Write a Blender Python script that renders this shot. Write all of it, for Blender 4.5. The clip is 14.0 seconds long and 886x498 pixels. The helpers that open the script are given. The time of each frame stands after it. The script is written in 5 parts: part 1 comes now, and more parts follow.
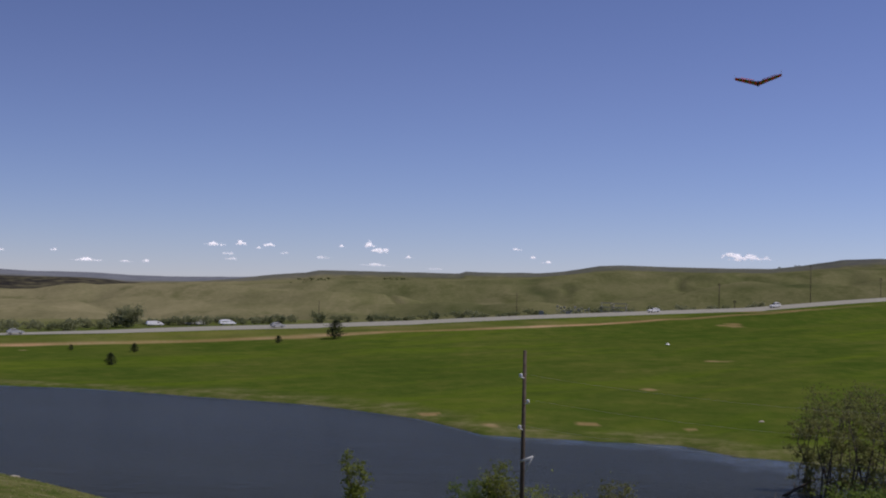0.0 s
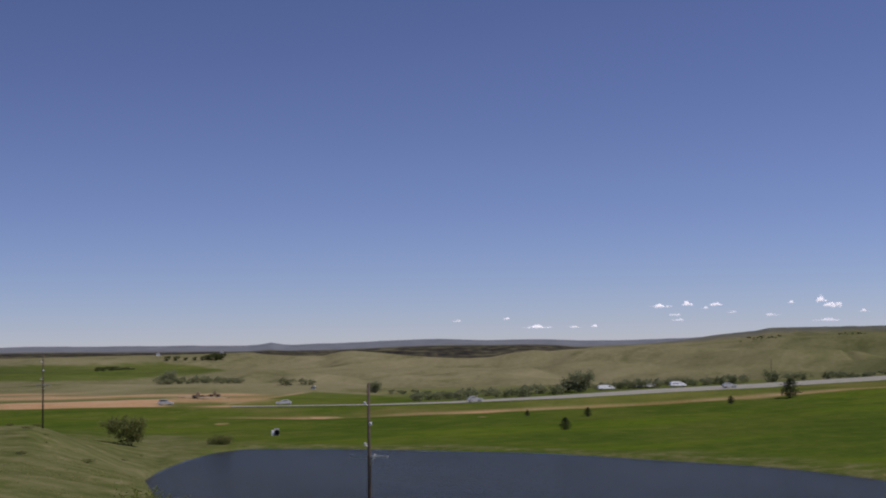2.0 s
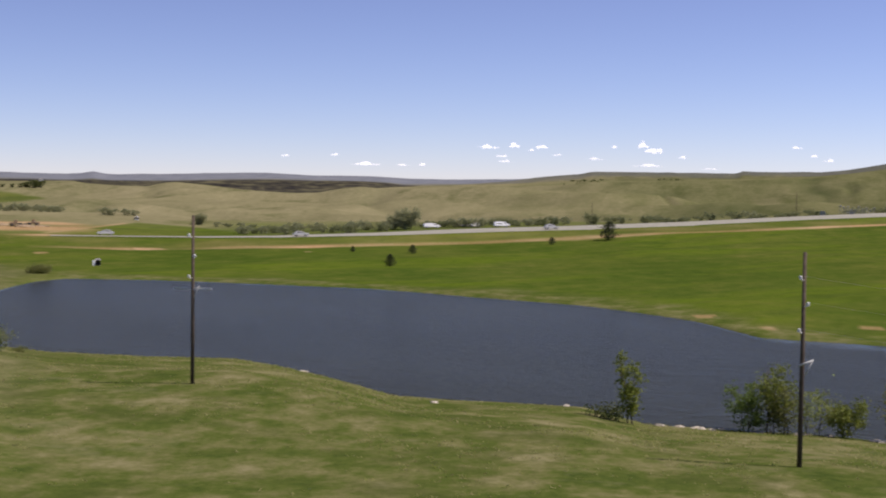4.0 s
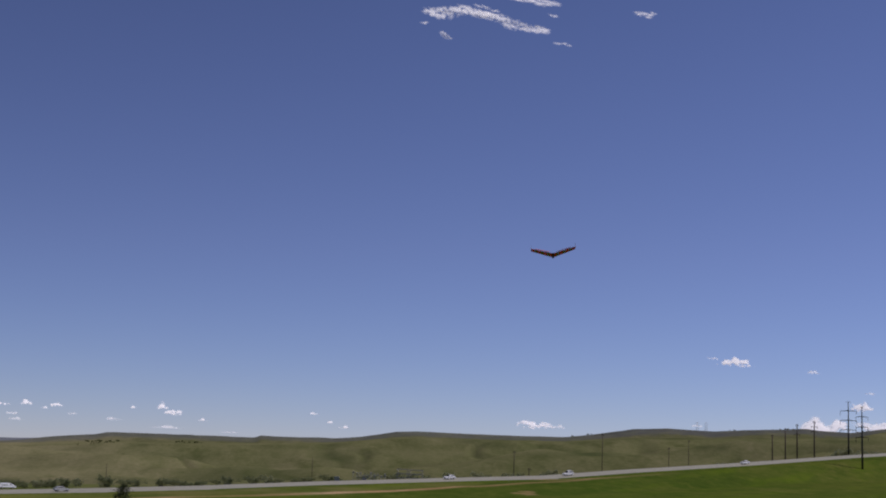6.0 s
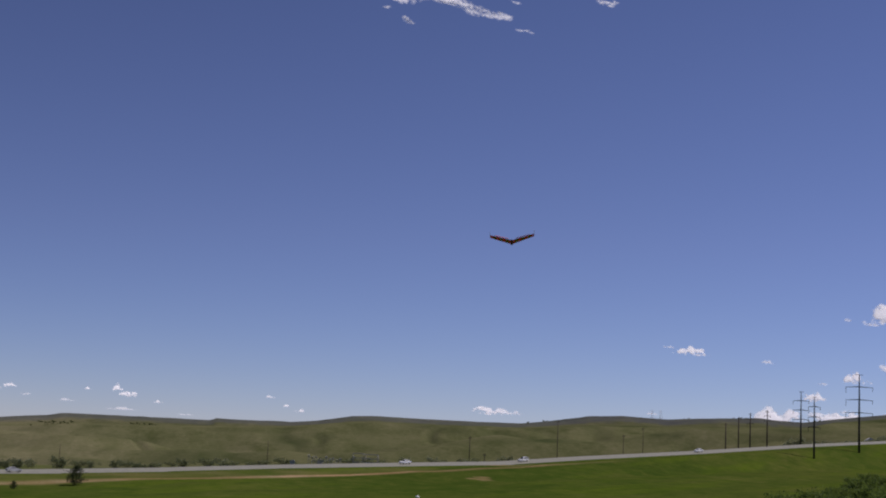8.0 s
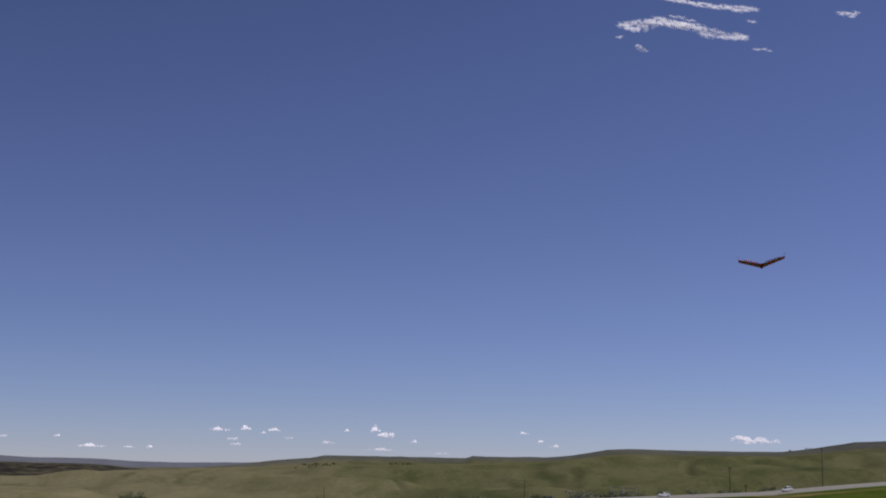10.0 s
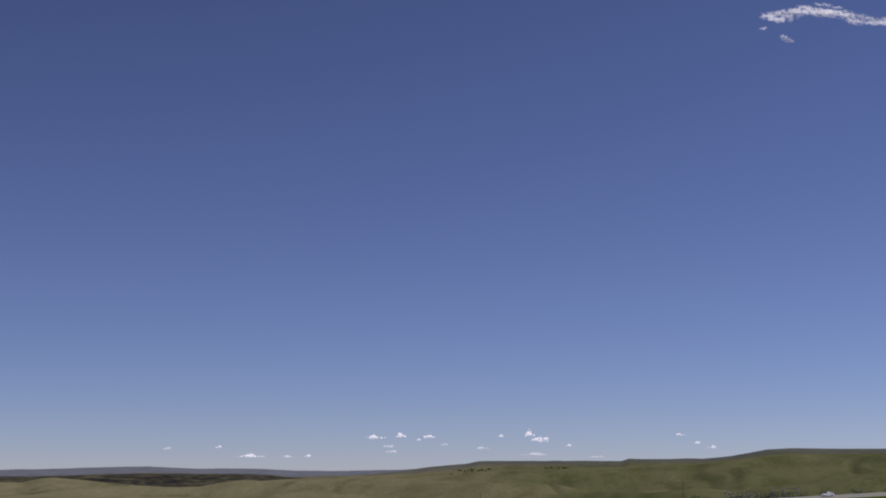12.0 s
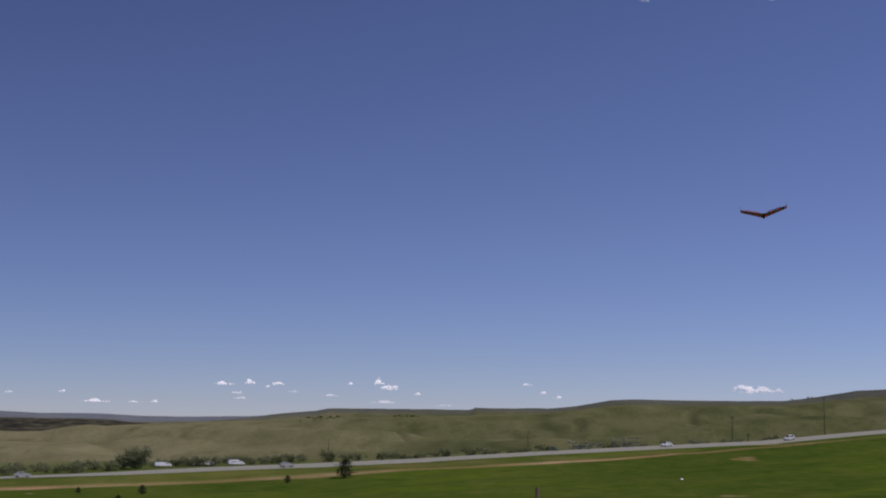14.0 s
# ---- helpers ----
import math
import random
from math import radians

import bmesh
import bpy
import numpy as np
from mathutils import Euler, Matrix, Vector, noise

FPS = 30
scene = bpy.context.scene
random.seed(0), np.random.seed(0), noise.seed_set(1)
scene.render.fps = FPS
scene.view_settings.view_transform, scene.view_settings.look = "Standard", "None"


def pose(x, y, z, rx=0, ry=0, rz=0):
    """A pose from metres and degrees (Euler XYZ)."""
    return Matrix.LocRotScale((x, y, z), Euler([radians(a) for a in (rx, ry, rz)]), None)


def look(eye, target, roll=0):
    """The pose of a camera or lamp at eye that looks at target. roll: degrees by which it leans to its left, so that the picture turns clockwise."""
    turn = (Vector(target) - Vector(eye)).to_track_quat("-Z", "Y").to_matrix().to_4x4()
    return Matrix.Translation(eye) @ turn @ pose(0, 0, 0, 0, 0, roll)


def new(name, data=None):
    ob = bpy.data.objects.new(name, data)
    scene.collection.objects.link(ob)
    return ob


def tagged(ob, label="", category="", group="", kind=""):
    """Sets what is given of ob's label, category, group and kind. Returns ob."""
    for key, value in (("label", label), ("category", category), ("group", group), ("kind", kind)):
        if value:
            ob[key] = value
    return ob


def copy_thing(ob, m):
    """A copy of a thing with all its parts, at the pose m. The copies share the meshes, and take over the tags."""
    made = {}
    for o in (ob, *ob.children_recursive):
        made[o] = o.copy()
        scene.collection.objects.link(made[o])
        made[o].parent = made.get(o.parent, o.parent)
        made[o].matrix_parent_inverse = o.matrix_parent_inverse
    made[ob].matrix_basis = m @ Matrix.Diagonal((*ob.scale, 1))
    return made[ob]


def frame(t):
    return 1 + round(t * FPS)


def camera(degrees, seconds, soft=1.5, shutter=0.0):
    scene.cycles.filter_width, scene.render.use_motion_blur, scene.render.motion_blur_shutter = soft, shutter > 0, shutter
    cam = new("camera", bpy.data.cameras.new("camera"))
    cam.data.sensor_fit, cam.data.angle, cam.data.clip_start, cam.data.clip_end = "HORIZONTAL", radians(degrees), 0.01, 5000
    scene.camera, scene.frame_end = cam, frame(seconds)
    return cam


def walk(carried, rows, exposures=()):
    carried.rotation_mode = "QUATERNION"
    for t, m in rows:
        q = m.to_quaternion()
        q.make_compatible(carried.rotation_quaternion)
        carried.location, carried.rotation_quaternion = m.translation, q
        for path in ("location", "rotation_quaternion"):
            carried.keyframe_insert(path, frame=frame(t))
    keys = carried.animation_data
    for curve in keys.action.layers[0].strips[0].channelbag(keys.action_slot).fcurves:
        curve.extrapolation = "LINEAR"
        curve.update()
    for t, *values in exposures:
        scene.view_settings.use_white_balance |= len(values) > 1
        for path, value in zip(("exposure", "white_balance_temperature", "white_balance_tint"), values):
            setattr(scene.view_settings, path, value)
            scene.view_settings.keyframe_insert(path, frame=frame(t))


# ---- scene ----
cam = camera(36.0, 14.0, soft=2.0, shutter=0.12)
# seconds, heading, tilt, lean
PATH = [
    (0.0, 0.53, 1.60, -1.38),
    (0.3, 3.14, 1.83, -1.34),
    (0.5, 5.20, 1.88, -1.24),
    (0.8, 8.59, 2.12, -0.94),
    (1.0, 10.90, 2.39, -0.29),
    (1.3, 13.26, 2.92, 0.23),
    (1.5, 14.67, 3.27, 0.22),
    (1.8, 17.29, 3.76, 0.71),
    (2.0, 19.18, 4.11, 0.86),
    (2.2, 21.94, 4.27, 0.74),
    (2.5, 24.62, 3.94, 0.71),
    (2.8, 25.21, 2.68, 0.46),
    (3.1, 23.94, 0.94, 0.12),
    (3.4, 21.12, -0.83, -0.24),
    (3.7, 17.03, -2.20, -0.58),
    (4.0, 11.96, -2.75, -0.83),
    (4.3, 6.24, -2.06, -1.11),
    (4.5, 1.63, -0.16, -1.48),
    (4.6, 0.44, 0.74, -0.98),
    (4.7, -0.39, 1.87, -0.77),
    (4.8, -1.27, 3.05, -0.61),
    (5.0, -3.30, 5.47, -1.00),
    (5.2, -5.14, 6.45, -1.41),
    (5.5, -6.79, 7.05, -1.90),
    (5.7, -7.04, 7.69, -2.02),
    (6.0, -7.97, 8.74, -2.05),
    (6.2, -8.51, 8.84, -2.31),
    (6.5, -9.37, 7.89, -2.71),
    (6.7, -10.10, 7.84, -2.72),
    (7.0, -10.56, 7.74, -2.50),
    (7.5, -10.82, 8.20, -2.41),
    (8.0, -9.81, 8.20, -2.69),
    (8.2, -8.85, 8.34, -2.63),
    (8.5, -6.86, 8.49, -2.19),
    (8.7, -5.39, 8.65, -1.72),
    (9.2, -2.57, 8.93, -1.35),
    (9.7, -0.38, 9.18, -1.20),
    (10.2, 1.59, 9.31, -1.09),
    (10.5, 2.84, 9.29, -1.01),
    (10.8, 4.26, 9.19, -0.61),
    (11.0, 5.27, 8.99, -0.23),
    (11.2, 6.24, 8.85, -0.03),
    (11.5, 7.25, 9.07, 0.19),
    (12.0, 7.25, 9.42, -0.03),
    (12.5, 6.97, 9.54, -0.35),
    (13.0, 6.26, 9.41, -0.37),
    (13.5, 4.55, 9.15, -0.58),
    (13.7, 3.39, 8.67, -0.59),
    (14.0, 0.96, 7.30, -0.62),
]
EXPOSURES = [(t, e, k, 22) for t, e, k in (
    (0.0, -0.40, 6400), (2.2, -0.40, 6400), (4.2, 0.3, 6900), (4.5, 0.27, 6900), (4.7, -0.10, 6700), (4.9, -0.33, 6500), (5.4, -0.53, 6400), (8.7, -0.60, 6400), (11.0, -0.62, 6300), (14.0, -0.62, 6300))]
walk(cam, [(t, pose(0, 0, 0, 90 + p, r, y)) for t, y, p, r in PATH], EXPOSURES)

# ---- world and sun ----
SUN_AZ, SUN_EL = radians(89), radians(55)   # clockwise from +y
world = bpy.data.worlds.new("world")
scene.world = world
world.use_nodes = True
wn = world.node_tree.nodes
sky = wn.new("ShaderNodeTexSky")
sky.sky_type = "NISHITA"
sky.sun_disc = False
sky.sun_elevation, sky.sun_rotation = SUN_EL, SUN_AZ
sky.altitude, sky.air_density, sky.dust_density, sky.ozone_density = 2500, 1.0, 0.0, 6.0
bg = wn["Background"]
bg.inputs["Strength"].default_value = 0.09
tone = wn.new("ShaderNodeMix")                # the day's slightly violet blue
tone.data_type, tone.blend_type = "RGBA", "MULTIPLY"
tone.inputs[0].default_value = 1.0
way = wn.new("ShaderNodeTexCoord")
split = wn.new("ShaderNodeSeparateXYZ")
grade = wn.new("ShaderNodeValToRGB")
grade.color_ramp.elements[0].position, grade.color_ramp.elements[0].color = 0.0, (1.085, 1.058, 1.21, 1)
grade.color_ramp.elements[1].position, grade.color_ramp.elements[1].color = 0.15, (1.165, 0.985, 1.11, 1)
upper = grade.color_ramp.elements.new(0.36)
upper.color = (1.07, 0.905, 1.02, 1)
world.node_tree.links.new(way.outputs["Generated"], split.inputs[0])
world.node_tree.links.new(split.outputs["Z"], grade.inputs["Fac"])
world.node_tree.links.new(grade.outputs["Color"], tone.inputs[7])
world.node_tree.links.new(sky.outputs["Color"], tone.inputs[6])
sunward = wn.new("ShaderNodeMapRange")           # brighter towards the sun's side
sunward.inputs[1].default_value, sunward.inputs[2].default_value = -0.6, 0.6
sunward.inputs[3].default_value, sunward.inputs[4].default_value = 0.86, 1.16
glow = wn.new("ShaderNodeVectorMath")
glow.operation = "SCALE"
world.node_tree.links.new(split.outputs["X"], sunward.inputs[0])
world.node_tree.links.new(tone.outputs[2], glow.inputs[0])
world.node_tree.links.new(sunward.outputs[0], glow.inputs["Scale"])
world.node_tree.links.new(glow.outputs[0], bg.inputs["Color"])

sun = new("sun", bpy.data.lights.new("sun", "SUN"))
sun.data.energy, sun.data.angle, sun.data.color = 4.4, radians(0.53), (1.0, 0.965, 0.87)
sun_dir = Vector((math.sin(SUN_AZ) * math.cos(SUN_EL), math.cos(SUN_AZ) * math.cos(SUN_EL), math.sin(SUN_EL)))
sun.matrix_world = look(sun_dir * 100, (0, 0, 0))
scene.view_settings.exposure = 0.0


# ---- materials ----
class Nodes:
    """A small helper to wire a node material."""
    def __init__(self, name, rough=0.8, metal=0.0, spec=0.3):
        self.mat = bpy.data.materials.new(name)
        self.mat.use_nodes = True
        self.t = self.mat.node_tree
        self.bsdf = self.t.nodes["Principled BSDF"]
        self.bsdf.inputs["Roughness"].default_value = rough
        self.bsdf.inputs["Metallic"].default_value = metal
        self.bsdf.inputs["Specular IOR Level"].default_value = spec

    def add(self, kind, **props):
        n = self.t.nodes.new(kind)
        for k, v in props.items():
            n.inputs[k.replace("_", " ")].default_value = v
        return n

    def link(self, a, b):
        self.t.links.new(a, b)

    def coords(self, which="Object"):
        return self.add("ShaderNodeTexCoord").outputs[which]

    def noise(self, vec, scale, detail=4.0, rough=0.55):
        n = self.add("ShaderNodeTexNoise", Scale=scale, Detail=detail, Roughness=rough)
        self.link(vec, n.inputs["Vector"])
        return n.outputs["Fac"]

    def ramp(self, fac, stops):
        n = self.add("ShaderNodeValToRGB")
        e = n.color_ramp.elements
        while len(e) < len(stops):
            e.new(0.5)
        for el, (p, c) in zip(e, stops):
            el.position = p
            el.color = (*c, 1) if len(c) == 3 else c
        self.link(fac, n.inputs["Fac"])
        return n.outputs["Color"]

    def mix(self, fac, a, b, mode="MIX"):
        n = self.add("ShaderNodeMix")
        n.data_type, n.blend_type = "RGBA", mode
        for sock, v in ((n.inputs[0], fac), (n.inputs[6], a), (n.inputs[7], b)):
            if isinstance(v, (int, float)):
                sock.default_value = v
            elif isinstance(v, tuple):
                sock.default_value = (*v, 1)
            else:
                self.link(v, sock)
        return n.outputs[2]

    def math(self, op, a, b):
        n = self.add("ShaderNodeMath")
        n.operation = op
        for sock, v in zip(n.inputs, (a, b)):
            if isinstance(v, (int, float)):
                sock.default_value = v
            else:
                self.link(v, sock)
        return n.outputs[0]

    def attr(self, name):
        n = self.add("ShaderNodeAttribute")
        n.attribute_name = name
        return n.outputs["Fac"]

    def stretch(self, vec, s):
        n = self.add("ShaderNodeMapping")
        n.inputs["Scale"].default_value = s
        self.link(vec, n.inputs["Vector"])
        return n.outputs[0]

    def turned(self, vec, degrees):
        n = self.add("ShaderNodeMapping")
        n.inputs["Rotation"].default_value = (0, 0, radians(degrees))
        self.link(vec, n.inputs["Vector"])
        return n.outputs[0]

    def colour(self, c):
        if isinstance(c, tuple):
            self.bsdf.inputs["Base Color"].default_value = (*c, 1)
        else:
            self.link(c, self.bsdf.inputs["Base Color"])

    def bump(self, height, strength, dist):
        n = self.add("ShaderNodeBump", Strength=strength, Distance=dist)
        self.link(height, n.inputs["Height"])
        self.link(n.outputs[0], self.bsdf.inputs["Normal"])


def worn(name, a, b, scale=3.0, rough=0.6, metal=0.0, spec=0.3, bump=0.0):
    """A paint or wood that varies between two colours at two scales."""
    m = Nodes(name, rough, metal, spec)
    v = m.coords()
    f = m.math("ADD", m.math("MULTIPLY", m.noise(v, scale), 0.6), m.math("MULTIPLY", m.noise(v, scale * 9), 0.4))
    m.colour(m.ramp(f, [(0.35, a), (0.65, b)]))
    if bump:
        m.bump(f, 0.6, bump)
    return m.mat


def ground_material():
    m = Nodes("grassland", 1.0, 0, 0.0)
    v = m.coords()
    fine = m.noise(v, 0.9, 5, 0.7)
    tuft = m.noise(v, 0.22, 4, 0.65)
    mid = m.noise(m.stretch(v, (1.0, 0.6, 1)), 0.035, 6, 0.65)
    wide = m.noise(v, 0.006, 5, 0.6)
    band = m.noise(m.stretch(v, (0.6, 0.6, 1)), 0.016, 5, 0.6)
    brush = m.noise(m.stretch(v, (1.0, 0.4, 1)), 0.022, 7, 0.72)
    # stretched in depth so its streaks look upright from the viewpoint
    depth_streak = m.noise(m.stretch(v, (1.0, 0.22, 1)), 0.03, 7, 0.68)

    def blend(p, k, q):
        return m.math("ADD", m.math("MULTIPLY", p, k), m.math("MULTIPLY", q, 1 - k))

    green = m.ramp(blend(band, 0.38, blend(mid, 0.5, tuft)),
                   [(0.34, (0.033, 0.060, 0.009)), (0.46, (0.052, 0.082, 0.012)), (0.55, (0.073, 0.096, 0.017)), (0.64, (0.124, 0.122, 0.036))])
    patch = m.noise(m.stretch(v, (0.7, 0.5, 1)), 0.36, 6, 0.7)
    bank = m.ramp(blend(patch, 0.6, blend(fine, 0.5, mid)),
                  [(0.38, (0.042, 0.064, 0.014)), (0.46, (0.067, 0.088, 0.020)), (0.53, (0.115, 0.117, 0.044)), (0.62, (0.190, 0.174, 0.090))])
    dry = m.ramp(blend(patch, 0.33, blend(depth_streak, 0.6, wide)),
                 [(0.34, (0.060, 0.070, 0.026)), (0.44, (0.100, 0.106, 0.044)), (0.55, (0.142, 0.138, 0.066)), (0.68, (0.205, 0.185, 0.105))])
    straw = m.ramp(blend(patch, 0.33, blend(depth_streak, 0.6, wide)),
                   [(0.34, (0.105, 0.103, 0.050)), (0.45, (0.160, 0.150, 0.079)), (0.56, (0.207, 0.188, 0.105)), (0.68, (0.27, 0.240, 0.140))])
    dirt = m.ramp(blend(mid, 0.5, fine),
                  [(0.35, (0.28, 0.160, 0.074)), (0.5, (0.385, 0.248, 0.134)), (0.65, (0.46, 0.350, 0.225))])
    wood = m.ramp(blend(brush, 0.7, tuft),
                  [(0.35, (0.017, 0.016, 0.017)), (0.55, (0.029, 0.028, 0.026)), (0.72, (0.055, 0.051, 0.042))])
    # blue-grey distance haze, put into the far hills' own colour
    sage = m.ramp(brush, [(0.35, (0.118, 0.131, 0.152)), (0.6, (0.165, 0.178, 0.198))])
    stale = m.ramp(blend(wide, 0.5, brush), [(0.48, (0.0, 0.0, 0.0)), (0.68, (0.5, 0.5, 0.5))])
    green = m.mix(stale, green, (0.103, 0.105, 0.024))
    swath = m.noise(m.stretch(m.turned(v, -48), (0.22, 1.0, 1)), 0.045, 6, 0.68)   # long strips of fresher growth
    green = m.mix(m.ramp(swath, [(0.50, (0.0, 0.0, 0.0)), (0.66, (0.75, 0.75, 0.75))]), green, (0.082, 0.121, 0.011))
    green = m.mix(m.ramp(swath, [(0.34, (0.5, 0.5, 0.5)), (0.46, (0.0, 0.0, 0.0))]), green, (0.036, 0.068, 0.008))
    mottle = m.noise(m.stretch(v, (1.0, 0.5, 1)), 0.16, 8, 0.75)
    green = m.mix(m.ramp(mottle, [(0.52, (0.0, 0.0, 0.0)), (0.64, (0.42, 0.42, 0.42))]), green, (0.102, 0.114, 0.023))
    green = m.mix(m.ramp(mottle, [(0.36, (0.36, 0.36, 0.36)), (0.48, (0.0, 0.0, 0.0))]), green, (0.030, 0.057, 0.008))
    c = m.mix(m.attr("near"), green, bank)
    hills = m.mix(m.attr("straw"), dry, straw)
    shrubs = m.ramp(brush, [(0.54, (0.0, 0.0, 0.0)), (0.68, (0.65, 0.65, 0.65))])
    shrubs = m.mix(m.attr("near"), shrubs, (0.0, 0.0, 0.0))
    hills = m.mix(shrubs, hills, (0.050, 0.062, 0.018))
    hills = m.mix(m.math("MULTIPLY", m.attr("near"), 0.32), hills, bank)
    c = m.mix(m.attr("dry"), c, hills)
    blotch = m.noise(v, 0.11, 8, 0.72)
    c = m.mix(m.math("MULTIPLY", m.attr("near"), m.ramp(blotch, [(0.50, (0.0, 0.0, 0.0)), (0.62, (0.6, 0.6, 0.6))])), c, (0.052, 0.066, 0.018))
    c = m.mix(m.math("MULTIPLY", m.attr("near"), m.ramp(blotch, [(0.34, (0.45, 0.45, 0.45)), (0.44, (0.0, 0.0, 0.0))])), c, (0.175, 0.158, 0.085))
    c = m.mix(m.math("MULTIPLY", m.attr("draw"), 0.88), c, (0.045, 0.058, 0.022))
    c = m.mix(m.attr("wood"), c, wood)
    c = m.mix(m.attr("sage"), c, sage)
    c = m.mix(m.attr("dirt"), c, dirt)
    m.colour(c)
    m.bump(m.math("ADD", fine, m.math("MULTIPLY", tuft, 2.0)), 0.5, 0.25)
    return m.mat


def water_material():
    m = Nodes("lake_water", 0.25, 0, 0.07)
    m.bsdf.inputs["IOR"].default_value = 1.33
    v = m.coords()
    m.colour(m.ramp(m.noise(v, 0.02), [(0.3, (0.020, 0.021, 0.014)), (0.7, (0.027, 0.028, 0.019))]))
    q = m.stretch(v, (0.55, 1.0, 1))
    w = m.math("ADD", m.noise(q, 1.3, 5, 0.65), m.math("MULTIPLY", m.noise(q, 0.35, 3), 0.9))
    calm = m.attr("calm")                          # sheltered shallows lie smoother under the wind
    gust = m.noise(m.stretch(m.turned(v, 25), (0.3, 1.0, 1)), 0.05, 5, 0.65)
    m.link(m.math("SUBTRACT", 0.25, m.math("MULTIPLY", calm, 0.17)), m.bsdf.inputs["Roughness"])
    m.link(m.math("ADD", m.math("MULTIPLY", gust, 0.12), m.math("MULTIPLY", calm, 0.42)), m.bsdf.inputs["Specular IOR Level"])
    n = m.add("ShaderNodeBump", Distance=0.5)
    m.link(m.math("SUBTRACT", 1.0, m.math("MULTIPLY", calm, 0.85)), n.inputs["Strength"])
    m.link(w, n.inputs["Height"])
    m.link(n.outputs[0], m.bsdf.inputs["Normal"])
    return m.mat


M_GROUND = ground_material()
M_WATER = water_material()
M_ASPHALT = worn("asphalt", (0.23, 0.225, 0.18), (0.30, 0.29, 0.235), 0.4, 0.9)
M_BARK = worn("bark", (0.050, 0.041, 0.030), (0.110, 0.090, 0.068), 4, 0.95, bump=0.03)
M_POLE = worn("creosoted_wood", (0.055, 0.040, 0.029), (0.105, 0.080, 0.060), 3, 0.9, bump=0.01)
M_STEEL = worn("weathered_steel", (0.020, 0.018, 0.018), (0.045, 0.040, 0.038), 2, 0.7, 0.2)
M_GALV = worn("galvanised_metal", (0.45, 0.45, 0.43), (0.62, 0.62, 0.60), 5, 0.55, 0.1)
M_LATTICE = worn("dull_lattice_steel", (0.31, 0.295, 0.26), (0.41, 0.39, 0.35), 3, 0.7, 0.1)
M_WIRE = worn("aluminium_wire", (0.30, 0.30, 0.30), (0.40, 0.40, 0.40), 3, 0.6, 0.1)
M_WHITE = worn("white_paint", (0.74, 0.74, 0.73), (0.84, 0.84, 0.83), 1.2, 0.35, spec=0.5)
M_TRAILER = worn("fresh_white_panel", (0.86, 0.86, 0.86), (0.92, 0.92, 0.92), 1.2, 0.3, spec=0.6)
M_SILVER = worn("silver_paint", (0.42, 0.42, 0.40), (0.50, 0.50, 0.48), 1.2, 0.4, 0.15, 0.4)
M_DARKCAR = worn("dark_red_paint", (0.06, 0.035, 0.035), (0.09, 0.05, 0.05), 1.2, 0.3, 0.3, 0.5)
M_TYRE = worn("rubber", (0.02, 0.02, 0.02), (0.035, 0.035, 0.035), 6, 0.9)
M_GLASS = worn("dark_glass", (0.015, 0.018, 0.022), (0.03, 0.035, 0.04), 2, 0.08, spec=0.5)
M_TRIM = worn("black_trim", (0.02, 0.02, 0.02), (0.04, 0.04, 0.04), 5, 0.6)
M_CONCRETE = worn("concrete", (0.38, 0.36, 0.33), (0.52, 0.50, 0.46), 1.5, 0.9, bump=0.01)
M_EARTH = worn("loose_earth", (0.20, 0.14, 0.08), (0.32, 0.24, 0.15), 0.8, 0.95, bump=0.05)
M_ROCK = worn("pale_rock", (0.30, 0.27, 0.21), (0.46, 0.41, 0.34), 1.5, 0.95, bump=0.03)


def leaf_material(name, a, b, c):
    m = Nodes(name, 0.6, 0, 0.25)
    g = m.add("ShaderNodeNewGeometry").outputs["Random Per Island"]
    n = m.noise(m.coords(), 0.6, 2)
    m.colour(m.ramp(m.math("ADD", m.math("MULTIPLY", g, 0.6), m.math("MULTIPLY", n, 0.4)), [(0.2, a), (0.5, b), (0.8, c)]))
    m.bsdf.inputs["Transmission Weight"].default_value = 0.0
    d = m.add("ShaderNodeBsdfTranslucent", Color=(*c, 1))
    mx = m.add("ShaderNodeMixShader", Fac=0.46)
    m.link(m.bsdf.outputs[0], mx.inputs[1])
    m.link(d.outputs[0], mx.inputs[2])
    m.link(mx.outputs[0], m.t.nodes["Material Output"].inputs["Surface"])
    return m.mat


M_LEAF = leaf_material("willow_leaves", (0.075, 0.105, 0.012), (0.135, 0.17, 0.02), (0.22, 0.25, 0.045))
M_LEAF_GREY = leaf_material("bare_twigs", (0.18, 0.17, 0.14), (0.26, 0.25, 0.21), (0.34, 0.33, 0.28))
M_LEAF_GREEN = leaf_material("lush_leaves", (0.046, 0.082, 0.013), (0.090, 0.142, 0.020), (0.170, 0.235, 0.045))
M_LEAF_PALE = leaf_material("young_leaves", (0.12, 0.17, 0.035), (0.19, 0.235, 0.055), (0.27, 0.30, 0.09))
M_LEAF_DULL = leaf_material("dusty_leaves", (0.105, 0.125, 0.055), (0.160, 0.185, 0.082), (0.225, 0.245, 0.115))
M_LEAF_BUD = leaf_material("brown_buds", (0.088, 0.092, 0.030), (0.130, 0.136, 0.044), (0.190, 0.190, 0.066))
M_LEAF_OLIVE = leaf_material("budding_twigs", (0.095, 0.108, 0.030), (0.150, 0.165, 0.045), (0.215, 0.225, 0.070))
M_LEAF_DARK = leaf_material("shrub_leaves", (0.050, 0.066, 0.016), (0.085, 0.105, 0.028), (0.130, 0.150, 0.045))
